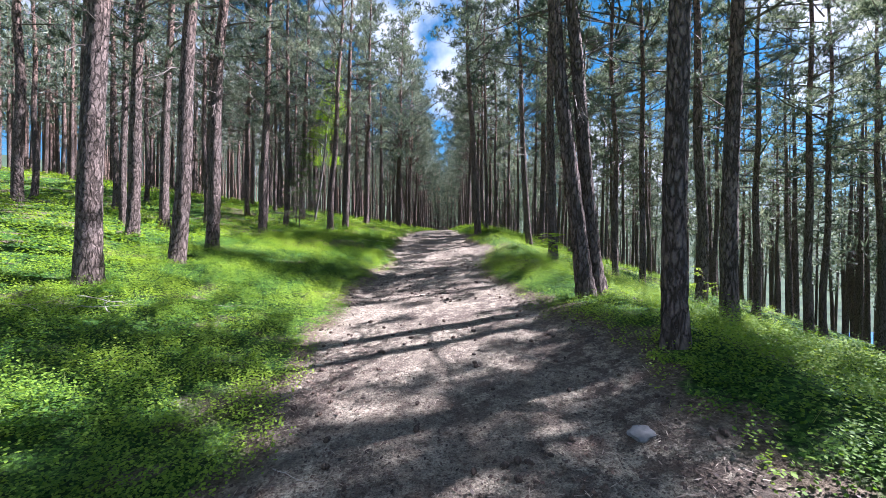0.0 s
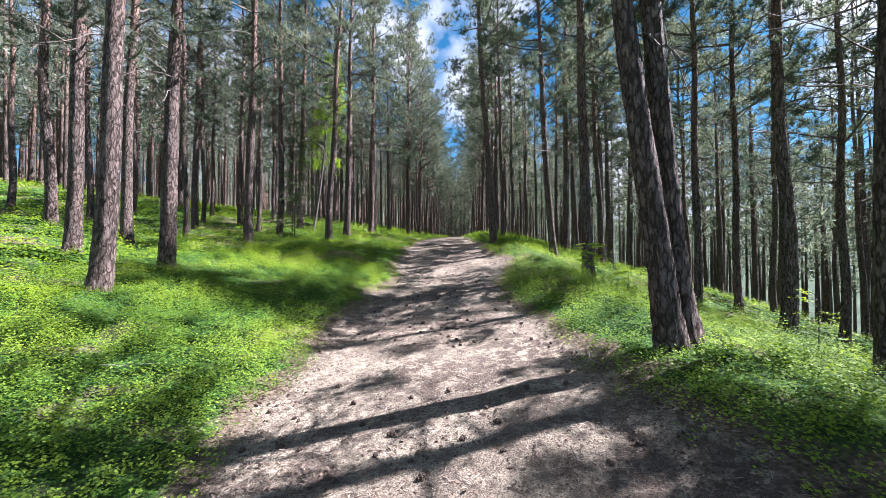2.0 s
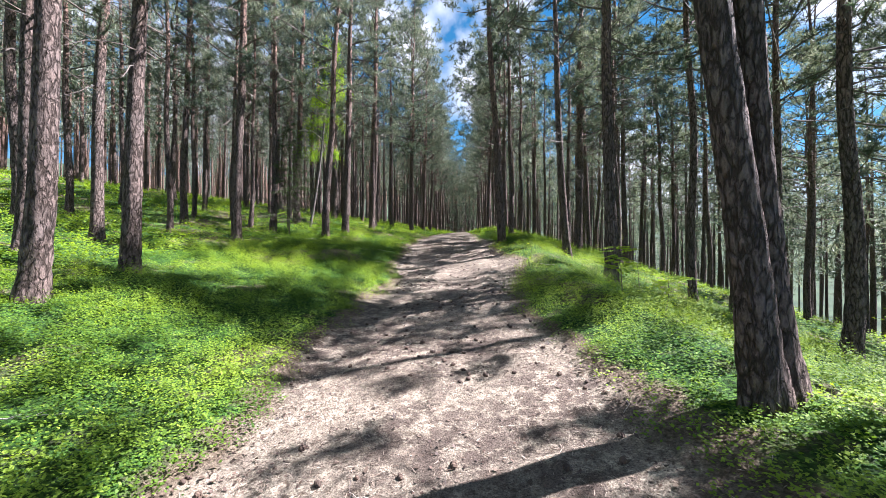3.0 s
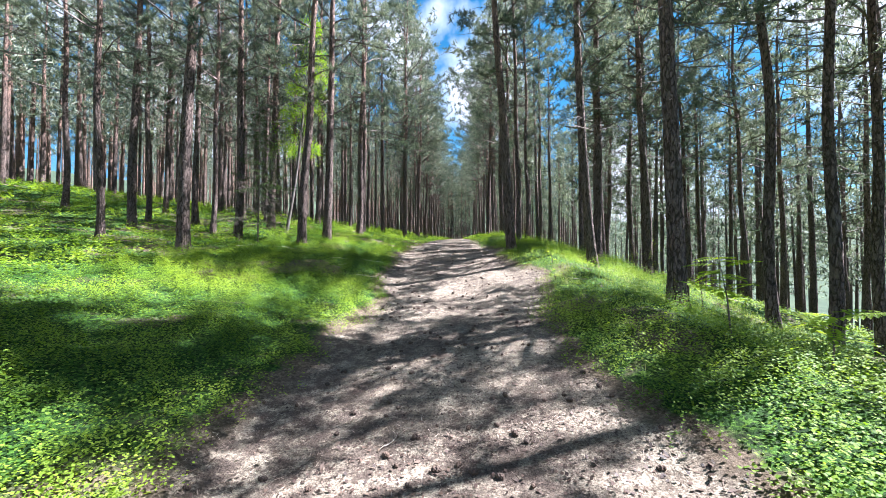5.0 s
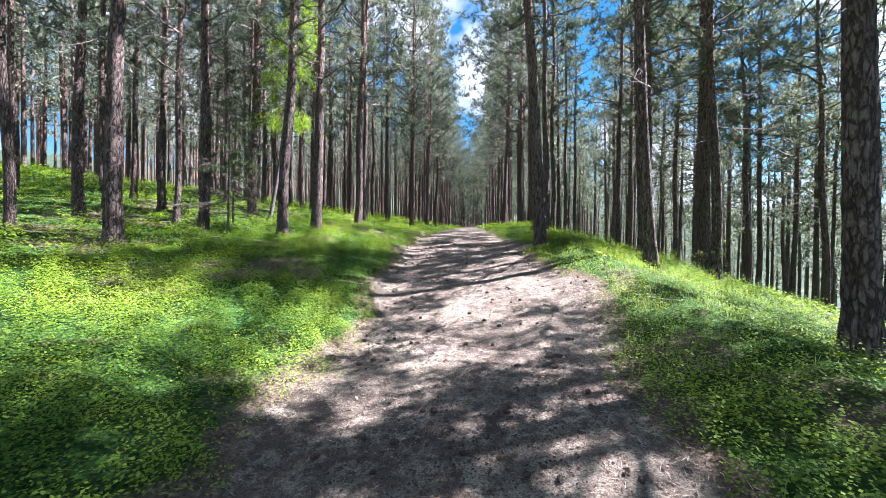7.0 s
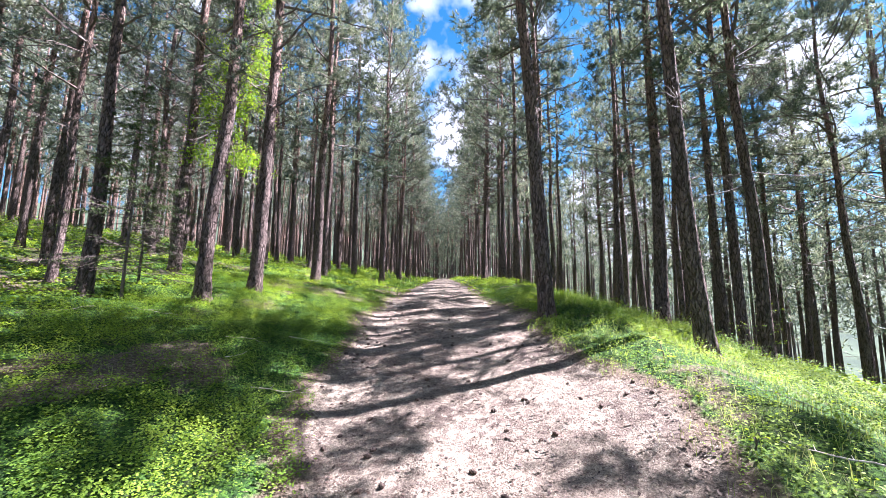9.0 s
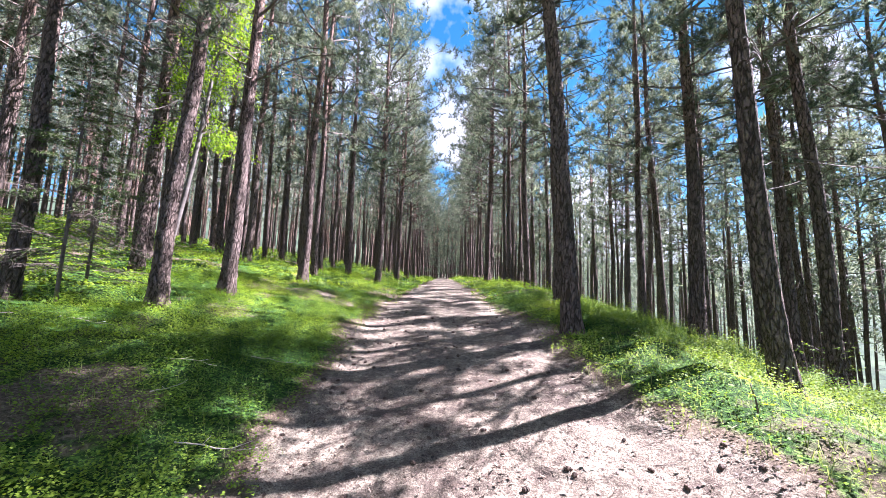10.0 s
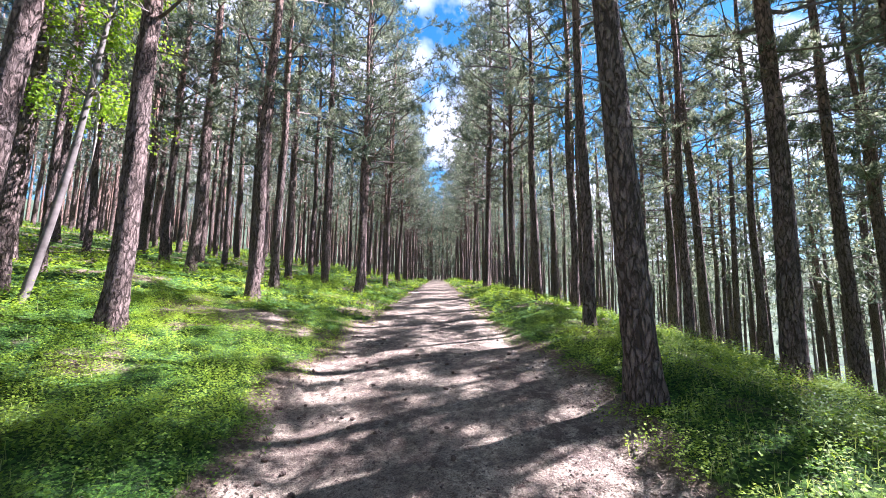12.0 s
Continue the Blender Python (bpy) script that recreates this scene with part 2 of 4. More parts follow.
BILBERRY = leaf_material("bilberry_leaves", (0.034, 0.080, 0.012), (0.100, 0.175, 0.020), (0.205, 0.295, 0.034), (1.8, 1.75, 0.5), 0.40, 0.8, 0.14)
FRESH = leaf_material("fresh_leaves", (0.10, 0.18, 0.02), (0.16, 0.26, 0.025), (0.24, 0.34, 0.04), (1.6, 1.6, 0.5), 0.5, 2.0)
GRASS = leaf_material("grass_blades", (0.09, 0.135, 0.035), (0.17, 0.22, 0.06), (0.31, 0.33, 0.14), (1.5, 1.5, 0.9), 0.4, 0.8)
YELLOW = leaf_material("yellow_green_leaves", (0.16, 0.25, 0.02), (0.24, 0.34, 0.025), (0.36, 0.44, 0.04), (1.5, 1.5, 0.5), 0.45, 2.0)
LITTER = leaf_material("fallen_needles", (0.055, 0.036, 0.026), (0.15, 0.105, 0.075), (0.42, 0.34, 0.26), (1, 1, 1), 0.05, 1.5)
CONE = plain_material("cone_scales", (0.035, 0.022, 0.016), (0.11, 0.07, 0.045), 60.0, 0.85, 0.004, 0.35)
ROCK = plain_material("grey_stone", (0.11, 0.107, 0.105), (0.21, 0.205, 0.20), 14.0, 0.85, 0.006)
GROUND = ground_material()


def water_material():
    m, ns, ls, bsdf = material("lake_water")
    tc = ns.new("ShaderNodeTexCoord")
    n1 = node(ns, "ShaderNodeTexNoise", Scale=0.25, Detail=4.0)
    ls.new(tc.outputs["Object"], n1.inputs["Vector"])
    b = node(ns, "ShaderNodeBump", Strength=0.3, Distance=0.3)
    ls.new(n1.outputs["Fac"], b.inputs["Height"])
    ls.new(b.outputs[0], bsdf.inputs["Normal"])
    bsdf.inputs["Base Color"].default_value = (0.012, 0.075, 0.20, 1)
    bsdf.inputs["Roughness"].default_value = 0.35
    bsdf.inputs["Specular IOR Level"].default_value = 0.2
    return m


# ---- the lie of the land ----
def line(knots):
    xs, ys = zip(*knots)
    return lambda v: np.interp(v, xs, ys)


along = line([(-40, -2.6), (-10, -.6), (0, .13), (4, .45), (8, .75), (12, 1.15), (14, 1.47), (16, 1.82), (18, 2.13), (20, 2.38),
              (22.5, 2.66), (25, 2.93), (32, 3.36), (60, 4.87), (95, 6.7), (130, 10), (200, 24), (400, 62), (900, 120)])
middle = line([(-30, 0), (5, -.1), (13, -.2), (16, -.35), (20, -.5), (23, -.65), (60, -.75), (200, -.75)])
across = line([(-900, 60), (-80, 9.5), (-40, 5.6), (-15, 2.1), (-7.5, 1.05), (-5, .68), (-3.2, .34), (-2, .12), (-1.6, .03), (0, 0), (1.3, 0),
               (1.9, .15), (2.6, .28), (3.6, .27), (4.6, .1), (6, -.3), (8, -1.0), (11, -1.9), (15, -3.0), (40, -11), (70, -22),
               (400, -26), (1400, -26), (1900, 40), (2600, 190), (3300, 150)])
bank = line([(0, .75), (5, .8), (8, 1.05), (12, 1.0), (15, .85), (17.2, .72), (19, .85), (22, 1.0), (60, 1.0)])
lip = line([(-6.5, 0), (-2.2, -.02), (-1.3, -.06), (-.4, .04), (.4, .1), (.9, .17), (1.7, .2), (2.7, .18), (3.3, .0), (4, -.19), (6, -.15), (10, 0)])
lip_fade = line([(-40, .6), (0, 1), (18, 1), (21, .5), (60, .4)])
left_edge = line([(-10, -1.2), (2.4, -1.1), (3.5, -1.35), (5, -1.6), (8, -1.85), (10, -1.8), (13, -1.7), (14, -1.95), (17, -2.1), (19, -2.35),
                  (21, -2.2), (23, -1.95), (60, -1.8)])
right_edge = line([(-10, 1.8), (2.4, 1.8), (5, 1.65), (8, 1.3), (9, 1.12), (11.5, 1.15), (12.8, 1.55), (14, 1.7), (15.5, 1.35), (18, 1.1), (19.4, .95), (23, .55), (60, .3)])


def wave(x, y, k, seed):
    """A cheap smooth noise in -1..1 for whole arrays."""
    r = np.random.RandomState(seed)
    total = 0
    for i in range(5):
        a, p, f = r.uniform(0, 6.28), r.uniform(0, 6.28), k * (0.6 + 0.35 * i)
        total = total + np.sin((x * np.cos(a) + y * np.sin(a)) * f + p + 1.3 * np.sin((x * np.sin(a) - y * np.cos(a)) * f * 0.7 + p))
    return total / 5


def track_at(x, y):
    """1 on the bare track and the bare bank, 0 under the shrubs, with a ragged edge about 0.3 m wide."""
    rag = 0.24 * wave(x, y, 1.7, 3) + 0.17 * wave(x, y, 5.0, 4) + 0.10 * wave(x, y, 15.0, 5)
    t = np.clip((np.minimum(x - left_edge(y), right_edge(y) - x) + rag) / 0.55 + 0.5, 0, 1)
    e = ((x + 3.9 + 0.35 * (y - 20.9)) / 1.9) ** 2 + ((y - 20.9) / 0.75) ** 2
    t = np.maximum(t, np.clip((0.9 - e + 3.0 * rag) / 0.9, 0, 1) * 0.9)
    return t


def dry_at(x, y):
    """1 where old litter and dead twigs lie bare between the shrubs."""
    f = 0.75 * wave(x, y, 1.1, 43) + 0.35 * wave(x, y, 3.6, 44) + 0.15 * wave(x, y, 11.0, 45)
    f = f - 0.47 + 0.14 * np.clip((y - 11) / 3, 0, 1) + 0.12 * np.clip((-6 - x) / 3, 0, 1)
    return np.clip(f / 0.2, 0, 1)


def land(x, y):
    x, y = np.asarray(x, float), np.asarray(y, float)
    u = x - middle(y)
    c = across(u)
    z = along(y) + np.where(u < 0, c * bank(y), c) + lip(u) * lip_fade(y)
    off = np.clip((np.abs(u) - 1.2) / 2.0, 0, 1)
    z = z + off * (0.07 * wave(x, y, 1.1, 7) + 0.055 * wave(x, y, 5.5, 35) + 0.02 * wave(x, y, 13.0, 36)) + 0.012 * wave(x, y, 2.2, 9) + 0.006 * wave(x, y, 9.0, 10)
    far = np.clip((np.abs(x) + np.abs(y) - 300) / 800, 0, 1)
    return z + far * 25 * wave(x, y, 0.006, 11)


def spread(fine_low, fine_high, step, low, high, growth=1.22):
    vals = list(np.arange(fine_low, fine_high + 1e-6, step))
    s = step
    while vals[-1] < high:
        s *= growth
        vals.append(min(high, vals[-1] + s))
    s = step
    while vals[0] > low:
        s *= growth
        vals.insert(0, max(low, vals[0] - s))
    return np.array(vals)


def raw_mesh(name, verts, faces_flat, sizes, mat):
    """A mesh straight from arrays."""
    me = bpy.data.meshes.new(name)
    verts = np.asarray(verts, np.float32)
    sizes = np.asarray(sizes, np.int32)
    me.vertices.add(len(verts))
    me.vertices.foreach_set("co", verts.ravel())
    me.loops.add(len(faces_flat))
    me.loops.foreach_set("vertex_index", np.asarray(faces_flat, np.int32))
    me.polygons.add(len(sizes))
    me.polygons.foreach_set("loop_start", np.concatenate([[0], np.cumsum(sizes)[:-1]]).astype(np.int32))
    me.polygons.foreach_set("loop_total", sizes)
    me.materials.append(mat)
    me.update(calc_edges=True)
    me.validate()
    return me


gx, gy = spread(-7.0, 6.5, 0.13, -900, 3300), spread(-1.0, 27.0, 0.13, -900, 3000)
GX, GY = np.meshgrid(gx, gy)
GZ = land(GX, GY)
gverts = np.stack([GX, GY, GZ], -1).reshape(-1, 3)
cols = len(gx)
ii = (np.arange(len(gy) - 1)[:, None] * cols + np.arange(cols - 1)[None, :]).ravel()
gfaces = np.stack([ii, ii + 1, ii + cols + 1, ii + cols], 1)
gmesh = raw_mesh("ground", gverts, gfaces.ravel(), np.full(len(gfaces), 4), GROUND)
attr = gmesh.attributes.new("track", "FLOAT", "POINT")
attr.data.foreach_set("value", track_at(GX, GY).ravel().astype(np.float32))
attr = gmesh.attributes.new("dry", "FLOAT", "POINT")
attr.data.foreach_set("value", dry_at(GX, GY).ravel().astype(np.float32))
gmesh.polygons.foreach_set("use_smooth", np.ones(len(gfaces), bool))
ground = tagged(new("ground", gmesh), "forest floor with moss and a sandy track strewn with needles", "ground", kind="structure")

wv = [(55, -1500, -16), (1700, -1500, -16), (1700, 3000, -16), (55, 3000, -16)]
tagged(new("water", raw_mesh("water", wv, [0, 1, 2, 3], [4], water_material())), "blue lake below the wooded slope", "lake", kind="structure")


# ---- building blocks ----
class Shape:
    """Verts and faces gathered into one mesh."""

    def __init__(self):
        self.v, self.f = [], []

    def tube(self, pts, radii, sides=5, cap=True, rough=0.0, phase=0.0):
        first, n = len(self.v), len(pts)
        for i, p in enumerate(pts):
            way = (Vector(pts[min(i + 1, n - 1)]) - Vector(pts[max(i - 1, 0)])).normalized()
            side = way.orthogonal().normalized() if abs(way.z) < 0.9 else Vector((1, 0, 0))
            side = (side - way * side.dot(way)).normalized()
            other = way.cross(side)
            for k in range(sides):
                a = 2 * math.pi * k / sides + phase
                r = radii[i] * (1 + rough * random.uniform(-1, 1))
                self.v.append(Vector(p) + (side * math.cos(a) + other * math.sin(a)) * r)
        for i in range(n - 1):
            for k in range(sides):
                a, b = first + i * sides + k, first + i * sides + (k + 1) % sides
                self.f.append((a, b, b + sides, a + sides))
        if cap:
            self.f.append(tuple(first + (n - 1) * sides + k for k in range(sides)))

    def blade(self, p, way, length, width, normal):
        """A narrow three-cornered blade."""
        way = Vector(way).normalized()
        side = way.cross(Vector(normal))
        side = side.normalized() * width / 2 if side.length > 1e-6 else way.orthogonal().normalized() * width / 2
        first = len(self.v)
        self.v += [Vector(p) - side, Vector(p) + side, Vector(p) + way * length]
        self.f.append((first, first + 1, first + 2))

    def leaf(self, p, way, length, width, normal):
        """A leaf of four corners, slightly folded."""
        way = Vector(way).normalized()
        side = way.cross(Vector(normal))
        side = (side.normalized() if side.length > 1e-6 else way.orthogonal().normalized()) * width / 2
        up = side.cross(way).normalized() * width * 0.18
        first = len(self.v)
        p = Vector(p)
        self.v += [p, p + way * length * .45 + side + up, p + way * length, p + way * length * .45 - side + up]
        self.f.append((first, first + 1, first + 2, first + 3))

    def mesh(self, name, mat, smooth=False):
        me = bpy.data.meshes.new(name)
        me.from_pydata([tuple(v) for v in self.v], [], self.f)
        me.materials.append(mat)
        if smooth:
            me.polygons.foreach_set("use_smooth", [True] * len(me.polygons))
        me.update()
        return me


def child(name, me, parent, label=""):
    ob = new(name, me)
    ob.parent = parent
    return tagged(ob, label)


def rnd_way(rng, tilt_low, tilt_high):
    a, t = rng.uniform(0, 2 * math.pi), radians(rng.uniform(tilt_low, tilt_high))
    return Vector((math.cos(a) * math.cos(t), math.sin(a) * math.cos(t), math.sin(t)))


# ---- pines ----
HEIGHT = 15.0


def trunk_shape(rng, dia, lean, sides, rings, plates):
    """A tapered stem with a root flare; plates: depth of the bark's relief. It leans by lean metres a metre, straightening upwards."""
    s = Shape()
    bend = [rng.uniform(-0.05, 0.05) for _ in range(4)]
    off = rng.uniform(0, 50)
    zs = [-0.35 + (HEIGHT + 0.35) * (i / (rings - 1)) ** 1.6 for i in range(rings)]
    for z in zs:
        h = max(z, 0)
        cx = lean[0] * h * (1 - 0.025 * h) + bend[0] * math.sin(h * 0.55) + bend[1] * math.sin(h * 1.1)
        cy = lean[1] * h * (1 - 0.025 * h) + bend[2] * math.sin(h * 0.5 + 1) - bend[2] * math.sin(1) + bend[3] * math.sin(h * 1.2)
        r = dia / 2 * (0.93 * (1 - 0.9 * (h / HEIGHT) ** 1.15) + 0.30 * math.exp(-h * 3.6) + 0.02)
        for k in range(sides):
            a = 2 * math.pi * k / sides
            flare = 1 + 0.16 * math.exp(-h * 3.0) * math.sin(a * 4 + off)
            d = 0.0
            if plates:
                q = Vector((math.cos(a) * dia * 6.5, math.sin(a) * dia * 6.5, z * 3.2 + off))
                d = plates * (min(1.0, (noise.voronoi(q)[0][1] - noise.voronoi(q)[0][0]) * 2.6) - 0.5) * max(0.25, 1 - h / 9)
            rr = r * flare + d
            s.v.append(Vector((cx + math.cos(a) * rr, cy + math.sin(a) * rr, z)))
    for i in range(rings - 1):
        for k in range(sides):
            a, b = i * sides + k, i * sides + (k + 1) % sides
            s.f.append((a, b, b + sides, a + sides))
    return s


def one_branch(s, rng, start, way, length, r, sides=3):
    """A thin crooked bare branch with a few forks."""
    pts, steps = [start], 5
    for k in range(steps):
        way = (way + Vector((rng.uniform(-.34, .34), rng.uniform(-.34, .34), rng.uniform(-.30, .24)))).normalized()
        pts.append(pts[-1] + way * length / steps)
    s.tube(pts, [r * (1 - .17 * k) for k in range(steps + 1)], sides, False)
    for k in range(rng.randint(2, 5)):
        at = pts[rng.randint(1, steps - 1)]
        w = (way + rnd_way(rng, -45, 40) * 0.9).normalized()
        ln = length * rng.uniform(.15, .4)
        mid = at + w * ln * .5 + Vector((0, 0, rng.uniform(-.05, .05)))
        s.tube([at, mid, mid + (w + rnd_way(rng, -30, 30) * .4) * ln * .5], [r * .5, r * .35, r * .12], 3, False)


def crown_shapes(rng, low, limbs_n, clumps, tufts, blades, size, reach=3.0, dead=26, thin=0.1, tuft_spread=(.09, .18)):
    """Bare lower branches and the crown's crooked limbs as one shape, and the needles, in close tufts at the twigs' ends."""
    wood, green = Shape(), Shape()
    for _ in range(dead):
        z = 2.7 + (low + 2.5 - 2.7) * rng.random() ** 0.8
        length = rng.uniform(0.25, 1.0) * 1.8
        way = rnd_way(rng, -25, 28)
        one_branch(wood, rng, Vector((0, 0, z)) + way * .04, way, length, 0.005 + 0.005 * length)
    for i in range(limbs_n):
        f = (i + rng.random()) / limbs_n
        z = low + (HEIGHT + 0.1 - low) * f
        length = reach * (1.0 - 0.7 * f ** 1.6) * rng.uniform(0.5, 1.15) * (0.65 + 0.35 * min(1, f * 5))
        way = rnd_way(rng, -8 + 30 * f, 18 + 48 * f)
        pts = [Vector((0, 0, z))]
        for k in range(6):
            way = (way + Vector((rng.uniform(-.26, .26), rng.uniform(-.26, .26), rng.uniform(-.16, .26)))).normalized()
            pts.append(pts[-1] + way * length / 6)
        r = 0.008 + 0.011 * length
        wood.tube(pts, [r, r * .85, r * .7, r * .55, r * .42, r * .3, r * .15], 3, False)
        for c in range(clumps):
            g = min(1.0, rng.uniform(0.3, 1.12))
            a = min(5, int(g * 6))
            p = pts[a].lerp(pts[a + 1], min(1, g * 6 - a))
            out = (way * 0.6 + rnd_way(rng, -20, 50)).normalized()
            heart = p + out * rng.uniform(0.1, 0.55) * (0.5 + 0.25 * length)
            wood.tube([p, p.lerp(heart, .5) + rnd_way(rng, -60, 60) * .05, heart], [0.007, 0.005, 0.003], 3, False)
            spread_ = rng.uniform(*tuft_spread)
            for k in range(tufts):
                tip = heart + Vector((rng.gauss(0, spread_), rng.gauss(0, spread_), rng.gauss(0, spread_ * .5)))
                grow = ((tip - heart).normalized() * 0.8 + Vector((0, 0, .3))) if (tip - heart).length > 1e-5 else out
                for b in range(blades):
                    w = (grow * 0.6 + rnd_way(rng, -50, 85)).normalized()
                    green.blade(tip, w, size * rng.uniform(.7, 1.3), size * thin, rnd_way(rng, -80, 80))
    return wood, green


rng = random.Random(5)
TRUNKS = [trunk_shape(rng, 0.27, (rng.uniform(-.03, .03), rng.uniform(-.03, .03)), 12, 22, 0.006).mesh("trunk", BARK, True) for _ in range(6)]
CROWNS = []
# middling, light, broad for the trees far off, thin, close
KINDS = {"middling": (31, 4, 11, 13, .15, 2.9, .13, 24, (.07, .13)), "light": (22, 4, 9, 13, .15, 2.5, .13, 24, (.06, .11)),
         "broad": (36, 4, 6, 8, .23, 3.6, .15, 14, (.09, .17)), "thin": (12, 3, 9, 13, .15, 2.2, .13, 26, (.06, .11)),
         "close": (38, 5, 12, 13, .16, 3.1, .13, 22, (.08, .14))}
for kind in ["middling"] * 6 + ["light"] * 4 + ["broad"] * 2 + ["thin"] * 2 + ["close"] * 2:
    limbs_n, clumps, tufts, blades, size, reach, thin, dead, tuft_spread = KINDS[kind]
    w, g = crown_shapes(rng, rng.uniform(4.2, 5.8), limbs_n, clumps, tufts, blades, size, reach, dead, thin, tuft_spread)
    CROWNS.append((w.mesh("branchwork", DEAD), g.mesh("crown", NEEDLES)))
BRANCHES = []
for _ in range(6):
    w = Shape()
    one_branch(w, rng, Vector((0, 0, 0)), Vector((1, 0, rng.uniform(-.15, .25))), 1.6, 0.013, 5)
    BRANCHES.append(w.mesh("branch", DEAD))

# x, y, diameter, lean in x, height, crown, its turn
SLOPE_FRONT = [
    (-5.24, 5.82, 0.34, 0.035, 15, 0, 0), (-5.17, 7.55, 0.3, 0.053, 16, 0, 0), (-7.6, 9.4, 0.28, 0.03, 15, 0, 0), (-5.64, 9.42, 0.3, 0.034, 15, 0, 30),
    (-8.4, 11.5, 0.27, 0.02, 15, 0, 0), (-9.2, 11, 0.2, 0, 14, 0, 0), (-11.5, 12.4, 0.29, 0.02, 15, 6, 90), (-14.4, 12.8, 0.33, 0.02, 16, 7, 165),
]
SLOPE_MIDDLE = [
    (-6.8, 14.3, 0.29, 0.02, 16, 0, 0), (-7.15, 17.1, 0.25, 0.01, 15, 9, 315), (-10.7, 17.2, 0.27, 0.01, 15, 0, 30), (-5.35, 17.75, 0.29, 0.06, 15, 0, 0),
    (-5.05, 19.2, 0.32, 0.03, 16, 3, 30), (-7.5, 19.9, 0.3, 0.03, 15, 0, 0), (-9.9, 19, 0.23, 0.02, 14, 0, 0), (-11.3, 18.5, 0.19, 0, 14, 0, 0),
    (-15, 19, 0.22, 0, 14, 4, 0), (-13, 15, 0.22, 0, 14, 8, 300), (-9, 14.4, 0.18, 0.01, 13, 0, 90), (-8.3, 17.6, 0.17, 0.02, 13, 4, 30),
]
SLOPE_BACK = [
    (-4.73, 22.5, 0.3, 0.02, 16, 0, 30), (-5, 24.3, 0.24, 0.015, 15, 0, 180), (-7.4, 24.4, 0.28, 0.01, 15, 0, 0), (-9.3, 26, 0.27, 0, 15, 0, 0),
    (-8.4, 27.8, 0.2, 0, 14, 0, 60), (-6.7, 32.3, 0.25, 0, 15, 1, 135), (-5.7, 27, 0.22, 0, 15, 2, 210), (-12.3, 30.3, 0.29, 0, 15, 3, 285),
    (-15, 22, 0.26, 0, 15, 5, 75), (-8.6, 21.6, 0.18, 0, 14, 0, 0), (-10, 22.3, 0.21, 0, 14, 0, 90), (-12, 23.5, 0.2, 0, 14, 0, 0),
    (-12.2, 20.4, 0.2, 0, 14, 0, 0), (-6.2, 26, 0.17, 0, 13, 0, 0), (-10.9, 25, 0.2, 0, 14, 0, 0),
]
# the last six stand out of view, added to shade the track's start
LAKESIDE_FRONT_AND_SHADERS = [
    (2.21, 3.7, 0.22, -0.01, 15, 3, 240), (2.22, 5.95, 0.25, -0.12, 15, 4, 120), (2.44, 6.06, 0.23, -0.112, 15, 4, 270), (4.6, 6.3, 0.26, 0.025, 15, 5, 240),
    (6.5, 9.9, 0.27, -0.01, 15, 12, 30), (7.4, 4.9, 0.24, 0, 15, 15, 210), (8.7, 5.6, 0.22, 0, 15, 14, 270), (9.2, 4, 0.24, 0, 15, 0, 270),
    (10.2, 6.4, 0.24, 0, 15, 2, 210), (11.6, 7.6, 0.22, 0, 15, 14, 30), (8.3, 2.6, 0.24, 0, 15, 14, 0),
]
LAKESIDE_MIDDLE = [
    (3.22, 11.46, 0.27, -0.02, 15, 13, 270), (3.49, 16, 0.27, -0.075, 15, 14, 30), (11.2, 12, 0.25, -0.01, 15, 8, 330), (11.9, 12.3, 0.21, 0, 14, 14, 60),
    (15, 13.5, 0.25, -0.02, 15, 0, 0), (15, 17, 0.22, 0, 14, 0, 0), (9.7, 12.2, 0.22, 0, 14, 2, 240), (11.5, 16.6, 0.21, -0.02, 14, 6, 240),
    (5.6, 12.7, 0.2, -0.02, 15, 15, 0), (7.7, 12.9, 0.2, -0.02, 15, 14, 0), (6.2, 12.2, 0.2, -0.01, 15, 15, 0),
]
LAKESIDE_BACK = [
    (1.48, 17.5, 0.32, -0.075, 16, 14, 210), (4.85, 19.6, 0.33, 0.015, 16, 2, 90), (2.15, 20.5, 0.21, -0.02, 15, 7, 120), (7.4, 21, 0.25, -0.03, 15, 7, 300),
    (6.3, 18.9, 0.23, -0.03, 15, 14, 90), (5.7, 17.6, 0.24, -0.03, 15, 14, 150), (9.6, 22.2, 0.21, -0.02, 14, 14, 300), (10.8, 20.6, 0.22, -0.02, 14, 15, 300),
    (10.5, 23, 0.2, 0, 14, 1, 150), (5.2, 22.5, 0.2, 0, 14, 13, 120), (12.5, 21, 0.22, 0, 14, 0, 0), (14, 19.5, 0.23, 0, 14, 0, 0),
]
LAKESIDE_END = [
    (2.36, 24.8, 0.25, 0, 15, 0, 0), (2.55, 30.7, 0.23, 0, 15, 6, 210), (1.75, 32.2, 0.3, 0, 16, 7, 285), (3, 23.7, 0.2, 0, 14, 0, 0),
    (7, 26, 0.26, 0, 15, 0, 0), (6.7, 24, 0.26, -0.02, 15, 5, 90), (7.8, 23.6, 0.21, 0, 14, 1, 300), (12.5, 24, 0.2, 0, 14, 0, 0),
    (4.4, 27.4, 0.22, 0, 14, 7, 345), (3.7, 33, 0.22, 0, 14, 8, 60), (5.6, 30, 0.21, 0, 14, 9, 135),
]
PINES, GROWN = [], {}
for x, y, dia, lean, height, crown_no, crown_turn in SLOPE_FRONT + SLOPE_MIDDLE + SLOPE_BACK + LAKESIDE_FRONT_AND_SHADERS + LAKESIDE_MIDDLE + LAKESIDE_BACK + LAKESIDE_END:
    PINES.append((x, y, dia, lean, 0, height))
    GROWN[x, y] = (crown_no, crown_turn)


